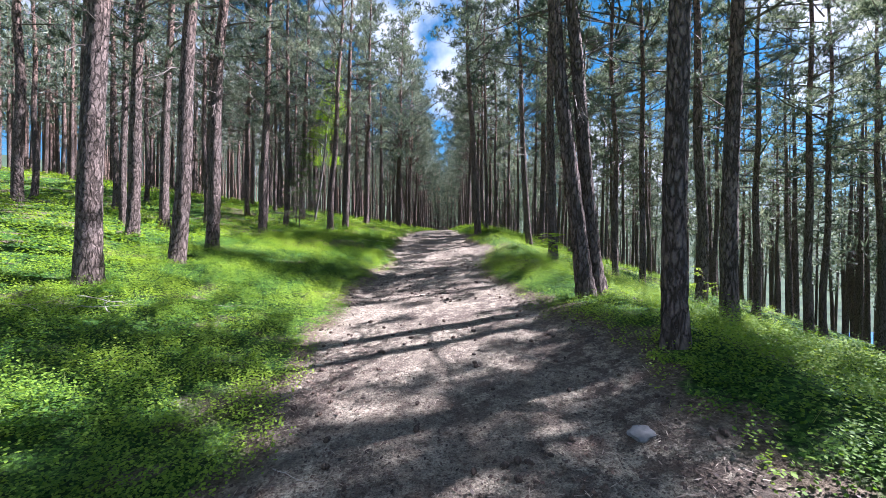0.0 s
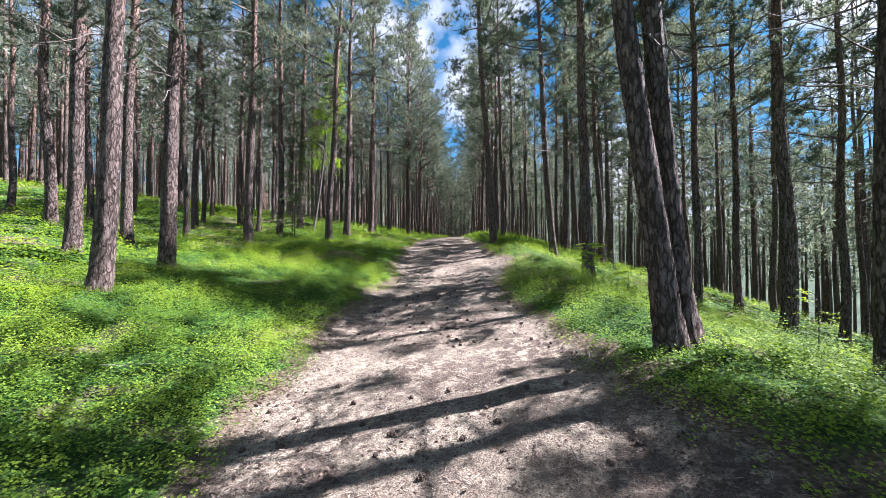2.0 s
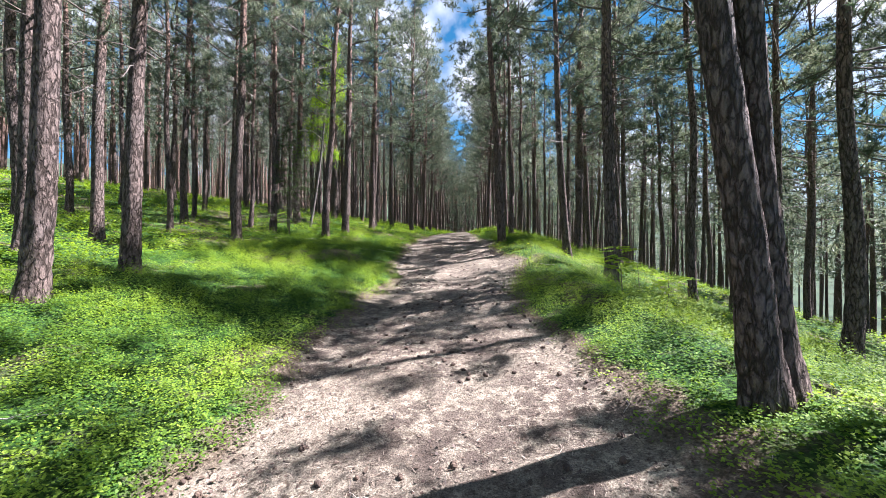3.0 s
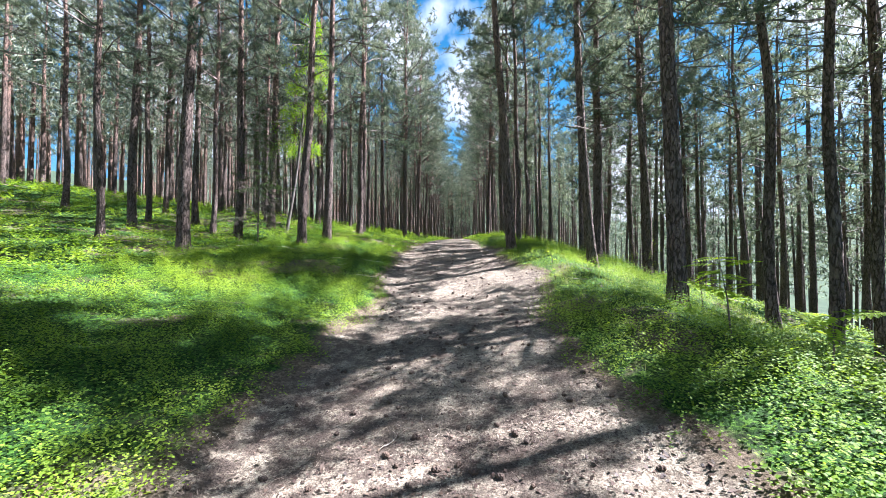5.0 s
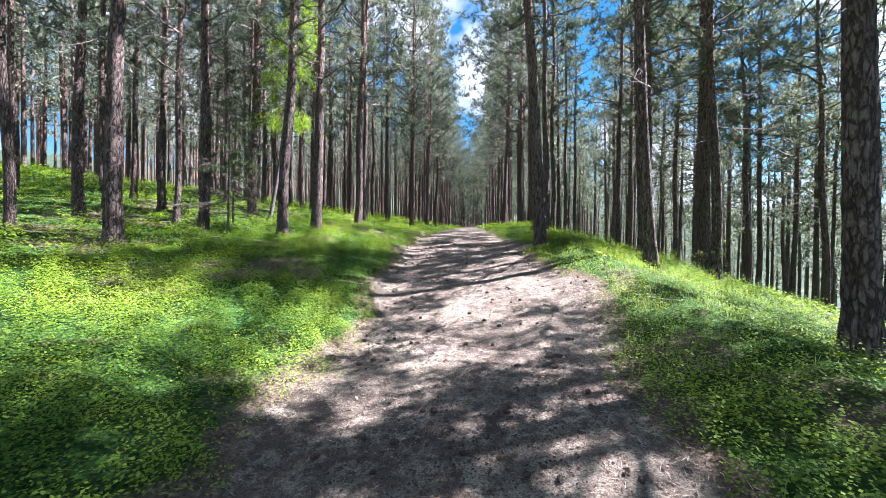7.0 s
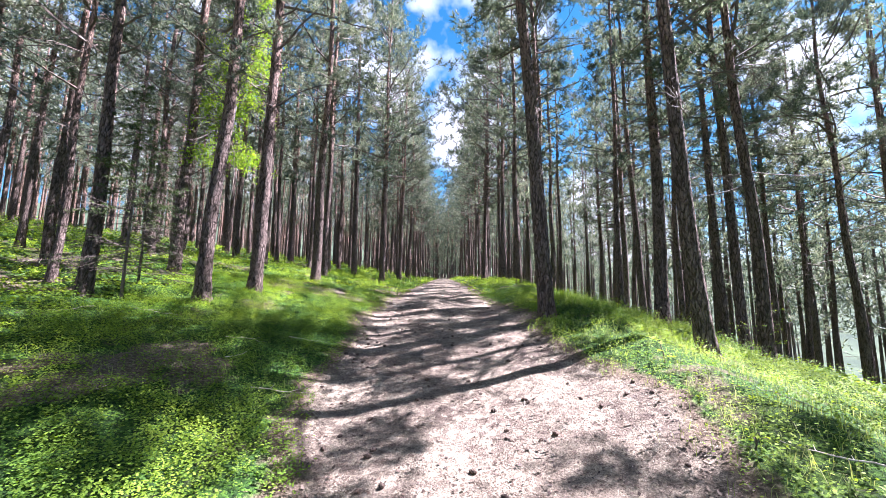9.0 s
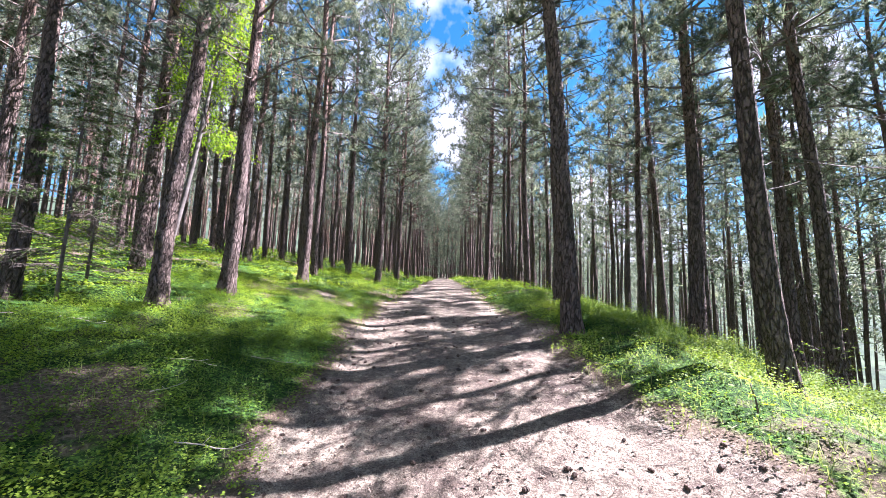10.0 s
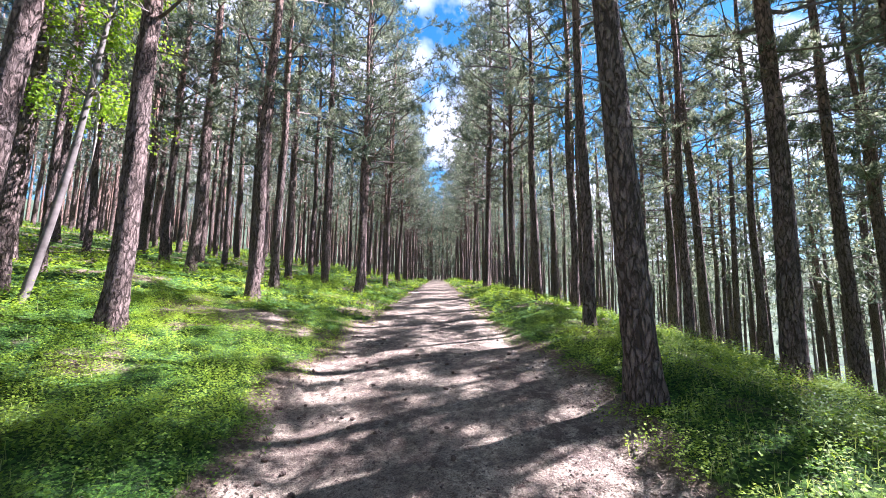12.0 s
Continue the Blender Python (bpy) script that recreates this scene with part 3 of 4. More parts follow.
for k in range(19):
    yy = 27.5 + 2.35 * k
    PINES.append((float(middle(yy)) - 2.75 - .35 * (k % 3), yy, .24, .012, 0, 16))
    PINES.append((float(middle(yy + 1)) + 2.7 + .35 * ((k + 1) % 3), yy + 1, .24, -.012, 0, 16))


def pine(x, y, dia, lx, ly, height, own, grown=None):
    tree = new("pine_tree")
    k = height / HEIGHT
    tree.matrix_world = pose(x, y, float(land(x, y)) - 0.04, 0, 0, 0)
    turn = pose(0, 0, 0, 0, 0, rng.uniform(0, 360))
    if grown:
        turn = pose(0, 0, 0, 0, 0, grown[1])
    if own:
        stem = child("trunk", trunk_shape(rng, dia, (lx, ly), 26, 84, 0.018).mesh("trunk", BARK, True), tree)
        lx, ly = lx * .8, ly * .8
    tilt = Matrix(((1, 0, lx, 0), (0, 1, ly, 0), (0, 0, 1, 0), (0, 0, 0, 1)))
    if not own:
        d = dia / 0.27
        child("trunk", rng.choice(TRUNKS), tree).matrix_local = tilt @ turn @ Matrix.Diagonal((d, d, k, 1))
    branchwork, crown = rng.choice(CROWNS[10:12] if y > 26 and abs(x + .6) < 3.4 else CROWNS[6:10] if (x > 3 and 6 < y < 25 and not 10.8 < y < 13.5) or (x < -4 and y < 27) else CROWNS[:6] if y < 27 and abs(x) < 13 else CROWNS[10:12])
    if grown:
        branchwork, crown = CROWNS[grown[0]]
    b = child("branchwork", branchwork, tree)
    tagged(b, kind="stuff")
    c = child("crown", crown, tree)
    b.matrix_local = c.matrix_local = tilt @ turn @ Matrix.Diagonal((k, k, k, 1))
    if own:
        for _ in range(5):
            z = rng.uniform(3.4, 7.0)
            c = child("branch", rng.choice(BRANCHES), stem)
            q = rng.uniform(.5, 1.15)
            c.matrix_local = tilt @ pose(0, 0, z, rng.uniform(-30, 30), rng.uniform(-12, 14), rng.uniform(0, 360)) @ Matrix.Diagonal((q, q, q, 1))
    slant = "leaning" if abs(lx) >= .04 else "straight"
    size = "stout" if dia > .29 else "slender"
    return tagged(tree, "%s %s pine, plated grey bark below, reddish above, sparse crown" % (slant, size), "tree", "pines of the wood")


for x, y, dia, lx, ly, height in PINES:
    grown = GROWN.get((x, y))
    tree = pine(x, y, dia, lx, ly, height, grown=grown, own=(abs(x) < 8 and y < 24 and not (x > 4.8 and y < 5)))
    if (x, y) == (-7.50, 19.9):
        arch = Shape()
        arch.tube([(.15, -.1, 4.2), (.75, -.15, 4.15), (1.2, -.2, 3.8), (1.42, -.2, 3.2), (1.46, -.2, 2.5), (1.42, -.2, 1.9)], [.03, .028, .025, .02, .014, .006], 7)
        child("branch", arch.mesh("branch", PALE, True), tree, "pale bare dead branch arching down")

# the wood that goes on round about
spots = [(p[0], p[1]) for p in PINES]


def free(x, y, gap):
    return all((x - a) ** 2 + (y - b) ** 2 > gap * gap for a, b in spots)


def allowed(x, y):
    u = x - float(middle(y))
    if abs(u) < 2.5 or (y < 26 and -10 < x < 13 and y > 2):
        return False
    # trees out of view by the start; the sunward ones are added for shade
    if y <= 2:
        return abs(u) > 3.0 and y < 1.1 * abs(x) - 3.5
    return True


more = []
while len(more) < 64:
    x, y = rng.uniform(-24, 24), rng.uniform(-12, 46)
    if allowed(x, y) and free(x, y, 1.7):
        spots.append((x, y))
        more.append((x, y))
for x, y in more:
    pine(x, y, rng.uniform(.17, .3), rng.uniform(-.02, .02), rng.uniform(-.02, .02), rng.uniform(13, 16), own=False)

# far pines, one mesh
far_rng = random.Random(11)
protos = []
for _ in range(5):
    wood, green = crown_shapes(far_rng, far_rng.uniform(3.4, 5.4), 24, 3, 3, 3, 0.5, reach=2.8, dead=0, thin=0.18, tuft_spread=(.13, .26))
    stem = Shape()
    stem.tube([(0, 0, -.5), (0, 0, 3), (.06, 0, 8), (0, .05, HEIGHT)], [.14, .12, .085, .02], 6, False)
    for _b in range(8):
        w = rnd_way(far_rng, -20, 20)
        z = far_rng.uniform(1.6, 8)
        stem.tube([(0, 0, z), Vector((0, 0, z)) + w * far_rng.uniform(.5, 1.5)], [.014, .005], 3, False)
    protos.append((stem, green))
far_spots = []
tries = 0
while len(far_spots) < 1080 and tries < 60000:
    tries += 1
    y = 4 + 130 * far_rng.random() ** 0.8
    x = far_rng.uniform(-34 - 0.5 * y, 22 + 0.4 * y) if far_rng.random() < .62 else far_rng.uniform(-30, 18)
    u = x - float(middle(y))
    if (abs(u) < 2.6 and y < 70) or (y < 44 and -22 < x < 22):
        if not (y > 27 and abs(u) > 2.2 and far_rng.random() < 0.7):
            continue
    if free(x, y, 1.35):
        spots.append((x, y))
        far_spots.append((x, y))
# the slope towards the lake
while len(far_spots) < 1230:
    x, y = far_rng.uniform(16, 50), far_rng.uniform(1, 42)
    if free(x, y, 1.4):
        spots.append((x, y))
        far_spots.append((x, y))
while len(far_spots) < 1350:
    x, y = far_rng.uniform(-56, -22), far_rng.uniform(2, 44)
    if free(x, y, 1.5):
        spots.append((x, y))
        far_spots.append((x, y))
# low bushy young pines where the track leaves the straight
wood, green = crown_shapes(far_rng, 0.5, 34, 3, 4, 4, 0.4, reach=2.0, dead=0, thin=0.18, tuft_spread=(.13, .26))
stem = Shape()
stem.tube([(0, 0, -.5), (0, 0, 3), (.06, 0, 8), (0, .05, HEIGHT)], [.11, .10, .07, .02], 6, False)
protos.append((stem, green))
bushy = len(far_spots)
while len(far_spots) < bushy + 26:
    y = far_rng.uniform(68, 105)
    x = float(middle(y)) + far_rng.uniform(-4, 4)
    if free(x, y, 1.0):
        spots.append((x, y))
        far_spots.append((x, y))
for which, name, mat, label in ((0, "far_trunks", FAR_BARK, "close-set pine stems further into the wood"), (1, "far_crowns", NEEDLES, "thin grey-green pine crowns further into the wood")):
    vs, fl, sz, base = [], [], [], 0
    place_rng = np.random.RandomState(4)
    for i, (x, y) in enumerate(far_spots):
        shp = protos[5 if i >= bushy else i % 5][which]
        a, k, w = place_rng.uniform(0, 6.28), place_rng.uniform(.85, 1.1), place_rng.uniform(.8, 1.15)
        v = np.array([tuple(q) for q in shp.v])
        lean = place_rng.uniform(-.02, .02, 2)
        c, s_ = math.cos(a), math.sin(a)
        vx, vy = (v[:, 0] * c - v[:, 1] * s_) * w + lean[0] * v[:, 2], (v[:, 0] * s_ + v[:, 1] * c) * w + lean[1] * v[:, 2]
        vs.append(np.stack([vx + x, vy + y, v[:, 2] * k + float(land(x, y))], 1))
        for fc in shp.f:
            fl.extend(q + base for q in fc)
            sz.append(len(fc))
        base += len(v)
    tagged(new(name, raw_mesh(name, np.concatenate(vs), fl, sz, mat)), label, "trees", kind="stuff")


# ---- undergrowth ----
def scatter(r, box, count, keep):
    x, y = r.uniform(box[0], box[1], count), r.uniform(box[2], box[3], count)
    ok = r.uniform(0, 1, count) < keep(x, y)
    return x[ok], y[ok]


def leaves_at(r, x, y, z, length, width, tilt=0.9):
    """Four-cornered leaves of random turn about each place."""
    n = len(x)
    a = r.uniform(0, 2 * np.pi, n)
    t = r.uniform(-0.35, tilt, n)
    way = np.stack([np.cos(a) * np.cos(t), np.sin(a) * np.cos(t), np.sin(t)], 1)
    side = np.stack([-np.sin(a), np.cos(a), r.uniform(-.5, .5, n)], 1)
    ln = (length * r.uniform(.7, 1.3, n))[:, None]
    p = np.stack([x, y, z], 1)
    wd = ln * width / 2
    v = np.stack([p, p + way * ln * .5 + side * wd, p + way * ln, p + way * ln * .5 - side * wd], 1).reshape(-1, 3)
    f = np.arange(len(v))
    return v, f


def by_trunk(x, y):
    """1 close to the foot of a pine, 0 from 0.6 m on."""
    near = np.full(len(x), 9.0)
    for p in PINES:
        near = np.minimum(near, np.hypot(x - p[0], y - p[1]))
    return np.clip((0.75 - near) / 0.45, 0, 1)


def shrub_cover(name, box, sprigs, leaves, leaf, height, seed, keep, mat, label, wide=0.05):
    """Low sprigs: small leaves set along leaning stems, the sprigs gathered in hummocks, broader leaves low down between them."""
    r = np.random.RandomState(seed)
    sx, sy = scatter(r, box, sprigs, keep)
    top = height * (0.8 + 0.5 * wave(sx, sy, 2.2, 21) + 0.95 * wave(sx, sy, 5.5, 35) + .65 * wave(sx, sy, 13.0, 36)) * r.uniform(.6, 1.35, len(sx))
    top = np.maximum(top, height * .25) * (1 - 0.6 * track_at(sx, sy)) * (1 - 0.7 * by_trunk(sx, sy))
    n = leaves
    up = np.tile(np.linspace(.25, 1.0, n), len(sx)) * r.uniform(.85, 1.1, len(sx) * n)
    lean = r.uniform(-.5, .5, (2, len(sx)))
    lift = np.repeat(top, n) * up
    x = np.repeat(sx, n) + np.repeat(lean[0], n) * lift + r.normal(0, wide * .42, len(lift))
    y = np.repeat(sy, n) + np.repeat(lean[1], n) * lift + r.normal(0, wide * .42, len(lift))
    v, f = leaves_at(r, x, y, land(x, y) + lift, leaf, 0.72, .6)
    lx, ly = scatter(r, box, int(sprigs * 2.6), keep)
    v3, f3 = leaves_at(r, lx, ly, land(lx, ly) + height * r.uniform(.02, .45, len(lx)), leaf * 1.35, .7, .8)
    ob = new(name, raw_mesh(name, np.concatenate([v, v3]), np.concatenate([f, f3 + len(v)]), np.full((len(f) + len(f3)) // 4, 4), mat))
    tagged(ob, label, "shrubs", kind="stuff")


def green_cover(x, y):
    """Where shrubs grow: thick by the track, thinner in dry patches."""
    thin = np.clip((y - 10.5) / 2, 0, 1) * np.clip((17.0 - y) / 2, 0, 1) * np.clip((x - 1.0) / .6, 0, 1) * 0.75
    dry = np.clip((-6.5 - x) / 3, 0, 1) * np.clip(0.45 + 0.7 * wave(x, y, .7, 33), 0, .85)
    return np.clip(1 - track_at(x, y) * 1.25, 0, 1) * np.clip(0.9 + 0.5 * wave(x, y, .9, 31), 0.2, 1) * (1 - thin) * (1 - dry) * (1 - .62 * dry_at(x, y)) * np.clip(.8 + 1.6 * wave(x, y, 5.5, 35) + 1.1 * wave(x, y, 13.0, 36), .1, 1)


BUSH = "low bright green bilberry shrubs over mossy ground"
shrub_cover("bilberry_shrubs", (-6.4, -0.8, 0.5, 22), 60000, 9, .022, .21, 1, green_cover, BILBERRY, BUSH)
shrub_cover("bilberry_shrubs", (0.4, 6.0, 0.5, 22), 54000, 9, .022, .22, 2, green_cover, BILBERRY, BUSH)
shrub_cover("bilberry_shrubs", (-17, -6.4, 1.5, 26), 22000, 7, .05, .2, 3, green_cover, BILBERRY, BUSH, .08)
shrub_cover("bilberry_shrubs", (-6.4, 6.0, 22, 32), 6500, 9, .050, .16, 4, green_cover, BILBERRY, BUSH, .07)
shrub_cover("bilberry_shrubs", (6.0, 15, 3.0, 32), 7000, 8, .06, .17, 5, green_cover, BILBERRY, BUSH, .08)
shrub_cover("bilberry_shrubs", (-32, 26, 26, 75), 18000, 5, .10, .22, 6, lambda x, y: green_cover(x, y) * ((y > 32) | (x < -6.4) | (x > 6)), BILBERRY, BUSH, .2)


shrub_cover("bilberry_shrubs", (-36, -17, 3, 26), 11000, 6, .09, .2, 7, green_cover, BILBERRY, BUSH, .15)


def grass_cover(name, box, count, length, seed, keep, mat, label, width=.04):
    """Bent blades, each of a lower and an upper face."""
    r = np.random.RandomState(seed)
    x, y = scatter(r, box, count, keep)
    n = len(x)
    a = r.uniform(0, 2 * np.pi, n)
    ln = length * r.uniform(.5, 1.4, n)
    lean = r.uniform(.2, 1.1, n)
    z = land(x, y) - .01
    wx, wy = -np.sin(a) * ln * width / 2, np.cos(a) * ln * width / 2
    mx, my, mz = x + np.cos(a) * ln * .3 * lean, y + np.sin(a) * ln * .3 * lean, z + ln * .6
    tx, ty, tz = x + np.cos(a) * ln * .85 * lean, y + np.sin(a) * ln * .85 * lean, z + ln * (.95 - .35 * lean)
    v = np.stack([np.stack([x - wx, y - wy, z], 1), np.stack([x + wx, y + wy, z], 1), np.stack([mx + wx * .8, my + wy * .8, mz], 1),
                  np.stack([mx - wx * .8, my - wy * .8, mz], 1), np.stack([tx, ty, tz], 1)], 1).reshape(-1, 3)
    k = np.arange(n)[:, None] * 5
    f = np.concatenate([k + np.array([[0, 1, 2, 3]]), k + np.array([[3, 2, 4]])], 1).ravel()
    tagged(new(name, raw_mesh(name, v, f, np.tile([4, 3], n), mat)), label, "grass", kind="stuff")


def grassy(x, y):
    edge = np.clip(1 - track_at(x, y) * 1.1, 0, 1)
    pale = np.clip((y - 10.5) / 1.5, 0, 1) * np.clip((18.5 - y) / 1.5, 0, 1) * (x > 0.8)
    return edge * np.clip(0.0 + 0.35 * wave(x, y, 1.0, 41) + 0.9 * pale + 0.25 * (y > 14) * (x < 0), 0, 1)


grass_cover("grass", (-7, 6.5, 0.5, 26), 95000, .12, 51, grassy, GRASS, "short wispy pale green grass beside the track")

# fallen needles and crumbs on the track
rn = np.random.RandomState(61)
lx_, ly_ = scatter(rn, (-2.9, 2.5, 1.0, 20), 100000, lambda x, y: track_at(x, y) * np.clip(.45 + .6 * wave(x, y, 2.0, 62), .08, 1))
lv, lf = leaves_at(rn, lx_, ly_, land(lx_, ly_) + .004, .055, .10, .3)
tagged(new("needle_litter", raw_mesh("needle_litter", lv, lf, np.full(len(lf) // 4, 4), LITTER)), "brown fallen pine needles lying on the track", "litter", kind="stuff")

tw = np.random.RandomState(71)
tx_, ty_ = scatter(tw, (-9, 6, 1.0, 24), 16000, lambda x, y: dry_at(x, y) * np.clip(1 - track_at(x, y) * .6, 0, 1))
tv, tf = leaves_at(tw, tx_, ty_, land(tx_, ty_) + .012, .11, .055, .45)
tagged(new("dead_twigs", raw_mesh("dead_twigs", tv, tf, np.full(len(tf) // 4, 4), LITTER)), "dry brown needles and thin dead twigs between the shrubs", "litter", kind="stuff")

# dark crumbs of bark and cone scales
cx_, cy_ = scatter(rn, (-2.7, 2.2, 1.0, 24), 42000, lambda x, y: track_at(x, y) * np.clip(.4 + .8 * wave(x, y, 1.4, 63), .15, 1))
cv, cf = leaves_at(rn, cx_, cy_, land(cx_, cy_) + .005, .026, .75, .6)
CRUMB = leaf_material("bark_crumbs", (0.03, 0.02, 0.015), (0.07, 0.045, 0.035), (0.13, 0.085, 0.06), (1, 1, 1), 0.02, 1.5)
tagged(new("bark_crumbs", raw_mesh("bark_crumbs", cv, cf, np.full(len(cf) // 4, 4), CRUMB)), "dark crumbs of bark and cone scales on the track", "litter", kind="stuff")

# old leaves and bark scraps gathered along the track's edges
ex_, ey_ = scatter(rn, (-3.2, 2.8, 1.0, 20), 60000, lambda x, y: np.clip(1 - np.abs(track_at(x, y) - .72) * 3.2, 0, 1) * np.clip(.5 + .9 * wave(x, y, 2.6, 64), .1, 1))
ev, ef = leaves_at(rn, ex_, ey_, land(ex_, ey_) + .006, .045, .5, .7)
SCRAP = leaf_material("leaf_scraps", (0.03, 0.021, 0.016), (0.085, 0.058, 0.042), (0.22, 0.165, 0.12), (1, 1, 1), 0.03, 1.5)
tagged(new("leaf_scraps", raw_mesh("leaf_scraps", ev, ef, np.full(len(ef) // 4, 4), SCRAP)), "brown old leaves and bark scraps along the edges", "litter", kind="stuff")


# ---- small things ----
def cone_mesh(open_):
    s = Shape()
    rows, sides = 7, 7
    for i in range(rows):
        f = i / (rows - 1)
        r = .019 * math.sin(math.pi * min(.98, .12 + .85 * f)) ** .7 * (1.0 if i % 2 else .72 + .1 * open_)
        for k in range(sides):
            a = 2 * math.pi * (k + .5 * (i % 2)) / sides
            s.v.append(Vector(((f - .5) * .052, r * math.cos(a), r * math.sin(a) + .014)))
    for i in range(rows - 1):
        for k in range(sides):
            a, b = i * sides + k, i * sides + (k + 1) % sides
            s.f.append((a, a + sides, b + sides, b))
    s.f.append(tuple(range(sides)))
    s.f.append(tuple((rows - 1) * sides + k for k in range(sides)))
    return s.mesh("pine_cone", CONE)


CONES = [cone_mesh(0), cone_mesh(1)]
small = random.Random(77)
laid = 0
while laid < 290:
    x, y = small.uniform(-2.6, 2.2), 1.2 + 20 * small.random() ** 1.15
    if float(track_at(x, y)) < .55 or small.random() > .45 + .55 * float(wave(x, y, 1.4, 63)):
        continue
    c = new("pine_cone", small.choice(CONES))
    k = small.uniform(.75, 1.35)
    c.matrix_world = pose(x, y, float(land(x, y)) - .003, small.uniform(-25, 25), small.uniform(-12, 12), small.uniform(0, 360)) @ Matrix.Diagonal((k, k, k, 1))
    tagged(c, "small dark brown pine cone lying on the track", "pine cone", "pine cones on the track")
    laid += 1


def stick(x, y, length, turn, r, mat, label, lift=.01):
    s = Shape()
    pts, p, a = [], Vector((x, y)), radians(turn)
    for i in range(7):
        pts.append((p.x, p.y, float(land(p.x, p.y)) + lift + r + small.uniform(0, .02)))
        a += small.uniform(-.25, .25)
        p = p + Vector((math.cos(a), math.sin(a))) * length / 6
    s.tube(pts, [r * (1 - .11 * i) for i in range(7)], 6, True, .1)
    for i in (2, 4):
        w = Vector((math.cos(a + small.choice((-1, 1)) * .8), math.sin(a + .6), small.uniform(0, .25)))
        q = Vector(pts[i])
        s.tube([q, q + w * length * .12, q + w * length * .2], [r * .5, r * .35, r * .15], 4, False)
    return tagged(new("stick", s.mesh("stick", mat, True)), label, "stick", "fallen sticks")


for x, y, ln, turn, r in ((-4.6, 5.0, 1.3, 12, .012), (-3.9, 4.7, .9, 160, .010), (-4.3, 4.6, 1.0, 35, .008), (-5.0, 4.4, 1.1, -10, .01), (-3.2, 5.6, .8, 40, .008),
                          (-2.9, 16.1, 1.0, 30, .010), (-3.6, 15.6, .9, 10, .008), (-3.2, 14.9, .7, 70, .008), (-2.6, 14.4, 1.0, 20, .009), (2.3, 12.6, .9, 150, .009),
                          (4.2, 18.2, 1.5, 165, .016), (3.6, 17.2, .9, 30, .010), (2.6, 13.4, .8, 100, .008), (-5.6, 16.4, 1.2, 20, .012), (-6.4, 15.8, 1.0, 50, .010)):
    stick(x, y, ln * .6, turn, r * .8, PALE, "thin pale dead stick lying among the shrubs", .05)
laid = 0
while laid < 45:
    x, y = small.uniform(-2.2, 1.9), small.uniform(1.6, 18)
    if float(track_at(x, y)) > .6:
        stick(x, y, small.uniform(.12, .4), small.uniform(0, 360), small.uniform(.002, .0045), small.choice((PALE, DEAD)), "short dry twig lying on the track", .0)
        laid += 1


def stone(x, y, sx, sy, sz, turn, label):
    bm = bmesh.new()
    bmesh.ops.create_icosphere(bm, subdivisions=3, radius=1)
    for v in bm.verts:
        n = noise.noise(v.co * 1.7 + Vector((x, y, 0))) * .25 + noise.noise(v.co * 5) * .06
        v.co = Vector((max(-.8, min(.8, v.co.x)) * sx, max(-.75, min(.8, v.co.y)) * sy, max(-.6, min(.55, v.co.z)) * sz)) * (1 + n)
    me = bpy.data.meshes.new("stone")
    bm.to_mesh(me)
    bm.free()
    me.materials.append(ROCK)
    ob = new("stone", me)
    ob.matrix_world = pose(x, y, float(land(x, y)) + sz * .2, 4, -6, turn)
    return tagged(ob, label, "stone")


stone(1.34, 2.56, .095, .08, .022, 25, "flat pale grey stone at the edge of the track")


# ---- broad-leaved saplings, birch, young spruce ----
def pinnate_mesh():
    """A rowan leaf: a thin rib with paired narrow leaflets."""
    s = Shape()
    s.tube([(0, 0, 0), (.5, 0, .03), (1, 0, -.03)], [.012, .009, .004], 3, False)
    for k in range(6):
        at = .25 + .135 * k
        for side in (-1, 1):
            s.leaf((at, 0, .03 - .06 * abs(at - .5)), (.45, side, -.12), .34 - .03 * abs(k - 2), .13, (0, 0, 1))
    s.leaf((1, 0, -.03), (1, 0, -.2), .3, .13, (0, 0, 1))
    return s.mesh("leaf", YELLOW)


PINNATE = pinnate_mesh()


def rowan(x, y, height, leaves, leaf, label, seed):
    r = random.Random(seed)
    plant = new("rowan_sapling")
    plant.matrix_world = pose(x, y, float(land(x, y)) - .02)
    wood = Shape()
    top = Vector((r.uniform(-.1, .1), r.uniform(-.1, .1), height))
    wood.tube([(0, 0, 0), top * .5 + Vector((.03, .01, 0)), top], [.011, .008, .003], 6)
    stem = child("stem", wood.mesh("stem", DEAD, True), plant)
    for i in range(leaves):
        a = i * 137.5 + r.uniform(-25, 25)
        c = child("leaf", PINNATE, stem)
        k = leaf * r.uniform(.7, 1.2)
        c.matrix_local = Matrix.Translation(top * (.5 + .5 * (i + .5) / leaves)) @ pose(0, 0, 0, r.uniform(-18, 18), r.uniform(-22, 22), a) @ Matrix.Diagonal((k, k, k, 1))
    return tagged(plant, label, "sapling", "saplings by the track")


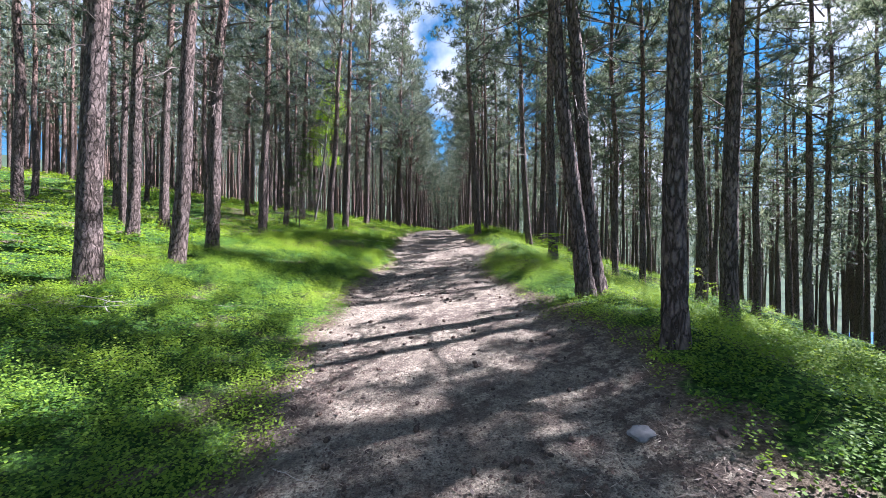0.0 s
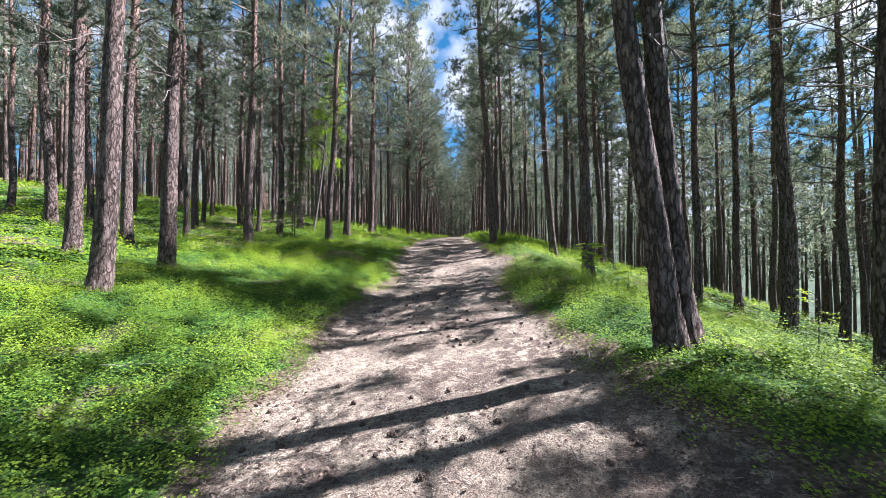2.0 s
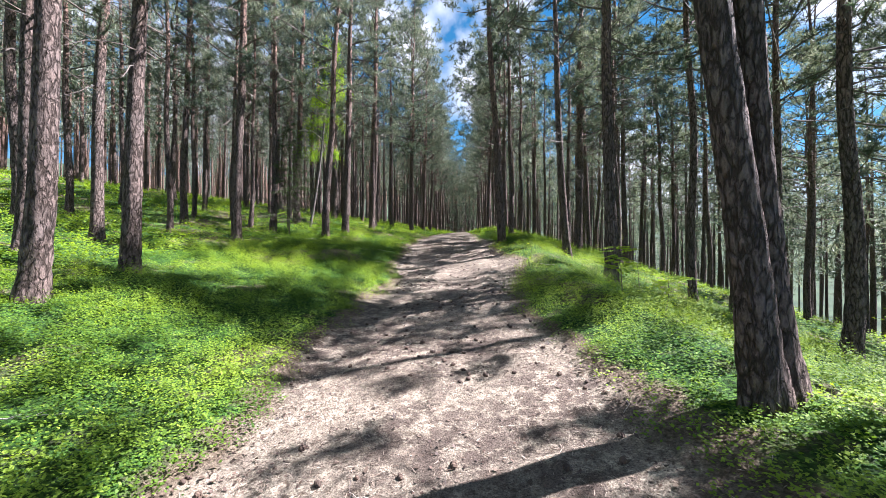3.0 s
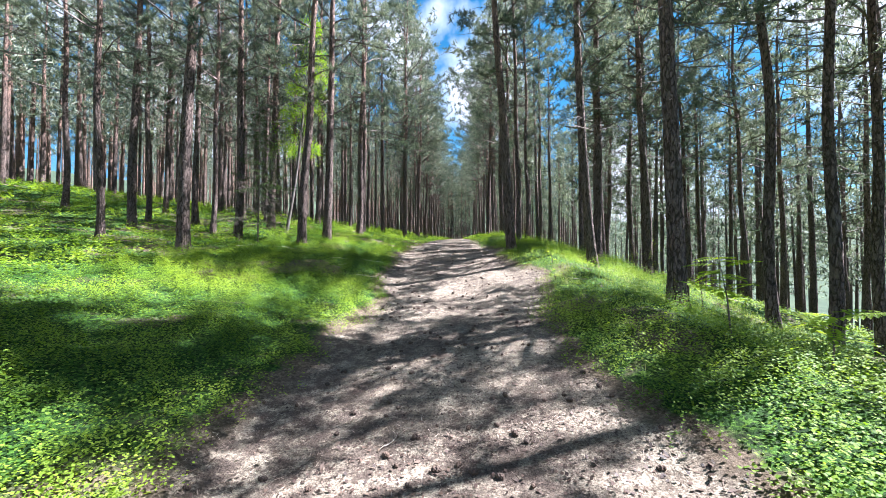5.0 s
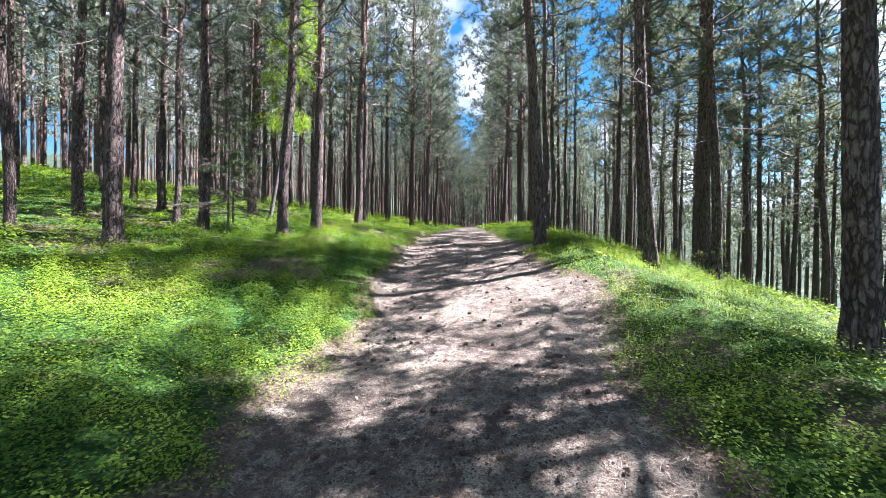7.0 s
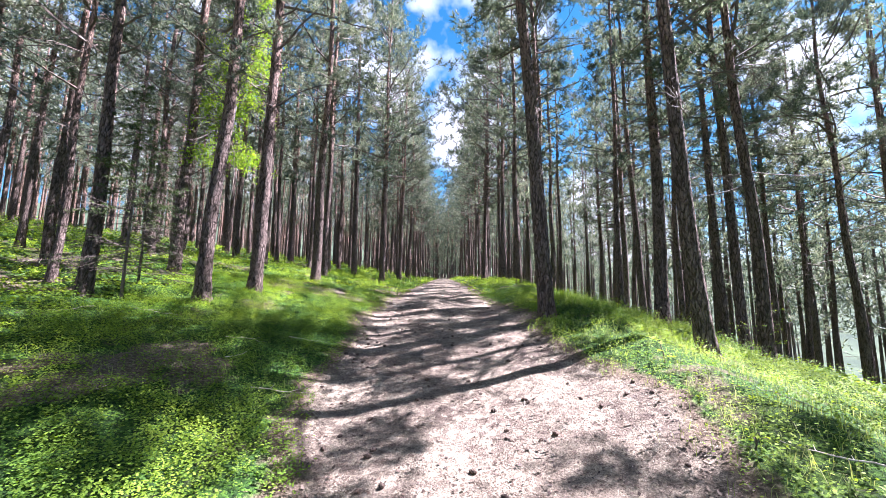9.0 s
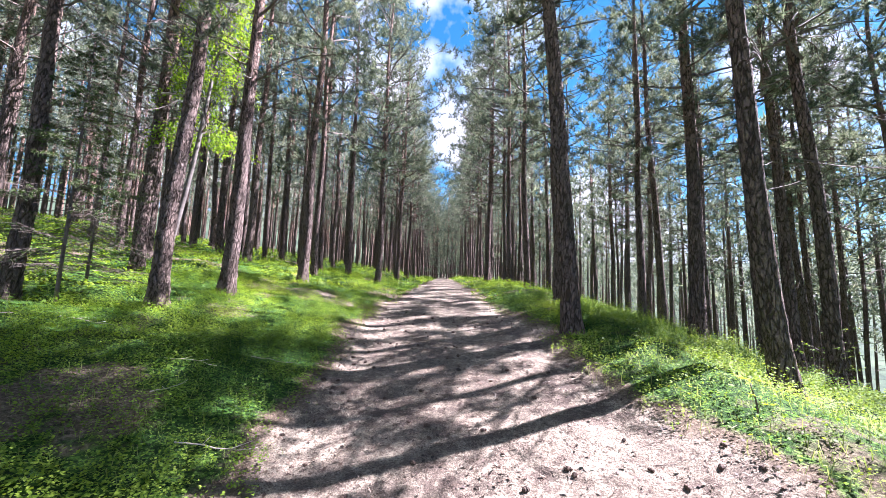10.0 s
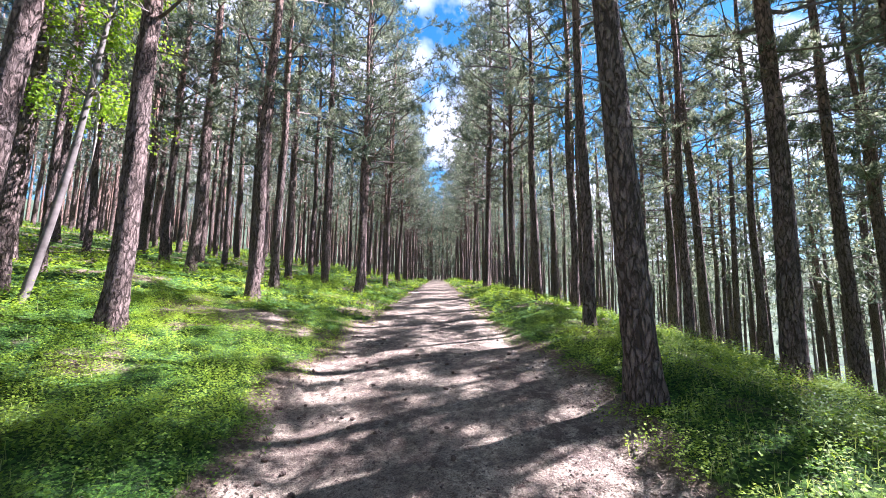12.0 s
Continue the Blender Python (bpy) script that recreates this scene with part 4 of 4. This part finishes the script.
def sapling(x, y, height, spread_, leaves, leaf, label, seed):
    r = random.Random(seed)
    plant = new("sapling")
    plant.matrix_world = pose(x, y, float(land(x, y)) - .02)
    wood, green = Shape(), Shape()
    tips = []
    top = Vector((r.uniform(-.1, .1), r.uniform(-.1, .1), height))
    wood.tube([(0, 0, 0), top * .5 + Vector((.02, .01, 0)), top], [.010, .007, .003], 5)
    for i in range(max(4, leaves // 9)):
        f = r.uniform(.35, 1)
        p = top * f
        w = rnd_way(r, -5, 35)
        q = p + w * spread_ * r.uniform(.4, 1) * (1.2 - .6 * f)
        wood.tube([p, p.lerp(q, .5) + Vector((0, 0, .02)), q], [.004, .003, .0015], 4)
        tips.append((p, q))
    for i in range(leaves):
        p, q = tips[i % len(tips)]
        c = p.lerp(q, r.uniform(.45, 1.05))
        green.leaf(c, rnd_way(r, -25, 30), leaf * r.uniform(.6, 1.25), leaf * .5, Vector((r.uniform(-.3, .3), r.uniform(-.3, .3), 1)))
    child("stem", wood.mesh("stem", DEAD), plant)
    child("foliage", green.mesh("foliage", YELLOW if leaf > .055 else FRESH), plant, "bright yellow-green fresh leaves")
    return tagged(plant, label, "sapling", "saplings by the track")


rowan(2.67, 9.50, .88, 18, .30, "young rowan with bright yellow-green feathery leaves", 1)
rowan(2.95, 8.75, .55, 14, .27, "low rowan with bright yellow-green leaves among shrubs", 2)
sapling(2.10, 14.70, .26, .20, 22, .06, "tiny oak seedling with bright yellow-green leaves", 3)
sapling(1.75, 13.0, .14, .12, 10, .06, "tiny seedling with yellow leaves beside the track", 4)
sapling(5.60, 17.6, .95, .65, 200, .045, "thin pale-leaved bush on the slope", 5)
sapling(5.20, 7.80, .9, .5, 90, .06, "thin young rowan with light green leaves", 6)
sapling(3.30, 16.6, .22, .18, 24, .05, "tiny seedling with bright green leaves in grass", 7)
sapling(4.30, 12.6, .8, .5, 80, .05, "thin young rowan with light green leaves", 8)


def birch(x, y, height, low, seed):
    r = random.Random(seed)
    tree = new("birch_tree")
    tree.matrix_world = pose(x, y, float(land(x, y)) - .05)
    wood, green = Shape(), Shape()
    pts = [Vector((.05 * math.sin(h * .6) + .105 * h, .04 * math.sin(h * .9) + .06 * h, h)) for h in np.linspace(-.2, height, 14)]
    wood.tube(pts, [.065 * (1 - .065 * i) for i in range(14)], 9, True, .04)
    limbs = Shape()
    for i in range(85):
        f = low + (1 - low) * r.random()
        p = pts[min(13, int(f * 13))]
        w = rnd_way(r, 5, 50)
        ln = r.uniform(.5, 1.35) * (1.15 - .6 * f)
        a = p + w * ln * .6
        b = a + Vector((w.x, w.y, -.5)) * ln * .6
        limbs.tube([p, a, b], [.011, .007, .002], 4)
        for k in range(4):
            c = a.lerp(b, r.random())
            for q in range(22):
                d = c + Vector((r.gauss(0, .07), r.gauss(0, .07), -.5 * r.random() * .9))
                green.leaf(d, rnd_way(r, -75, 10), r.uniform(.05, .08), .045, rnd_way(r, 0, 80))
    child("trunk", wood.mesh("trunk", BIRCH, True), tree)
    tagged(child("branchwork", limbs.mesh("branchwork", DEAD), tree), kind="stuff")
    child("crown", green.mesh("crown", FRESH), tree, "bright green hanging birch leaves")
    return tagged(tree, "slender birch with bright green hanging foliage among pines", "tree")


birch(-6.75, 19.6, 9.2, .40, 3)


def spruce(x, y, height, seed, label, dead=.35):
    r = random.Random(seed)
    tree = new("spruce_tree")
    tree.matrix_world = pose(x, y, float(land(x, y)) - .04)
    stem, wood, green = Shape(), Shape(), Shape()
    stem.tube([(0, 0, -.1), (.02, 0, height * .5), (0, .02, height)], [.03, .02, .005], 7)
    n = int(height * 26)
    for i in range(n):
        f = .12 + .88 * i / n
        p = Vector((0, 0, f * height))
        ln = (1.05 - f) * height * .36 * r.uniform(.6, 1.15) + .08
        w = rnd_way(r, -22, 6)
        a, b = p + w * ln * .5, p + w * ln + Vector((0, 0, .06))
        wood.tube([p, a, b], [.008, .005, .002], 4)
        for k in range(int(5 + ln * 9)):
            g = r.uniform(.15, 1)
            c = p.lerp(b, g)
            side = Vector((-w.y, w.x, 0)) * r.choice((-1, 1))
            tw = (w * .7 + side * r.uniform(.4, 1) + Vector((0, 0, r.uniform(-.35, .05)))).normalized()
            tl = ln * .42 * (1.15 - g) + .05
            wood.tube([c, c + tw * tl], [.003, .001], 3)
            if f < dead and r.random() < .8:
                continue
            for m in range(int(9 + tl * 55)):
                q = c + tw * tl * r.random()
                green.blade(q, (tw * .7 + rnd_way(r, -60, 60)).normalized(), r.uniform(.035, .06), .011, rnd_way(r, -80, 80))
    child("trunk", stem.mesh("trunk", DEAD, True), tree)
    tagged(child("branchwork", wood.mesh("branchwork", DEAD), tree), kind="stuff")
    child("crown", green.mesh("crown", SPRUCE), tree, "sparse dark green spruce needles")
    return tagged(tree, label, "tree", "young spruces")


spruce(-6.6, 17.3, 4.4, 4, "young spruce with drooping boughs and dead lower twigs", .4)
spruce(-7.2, 18.4, 2.2, 5, "small half-dead spruce with grey twigs under pines", .6)
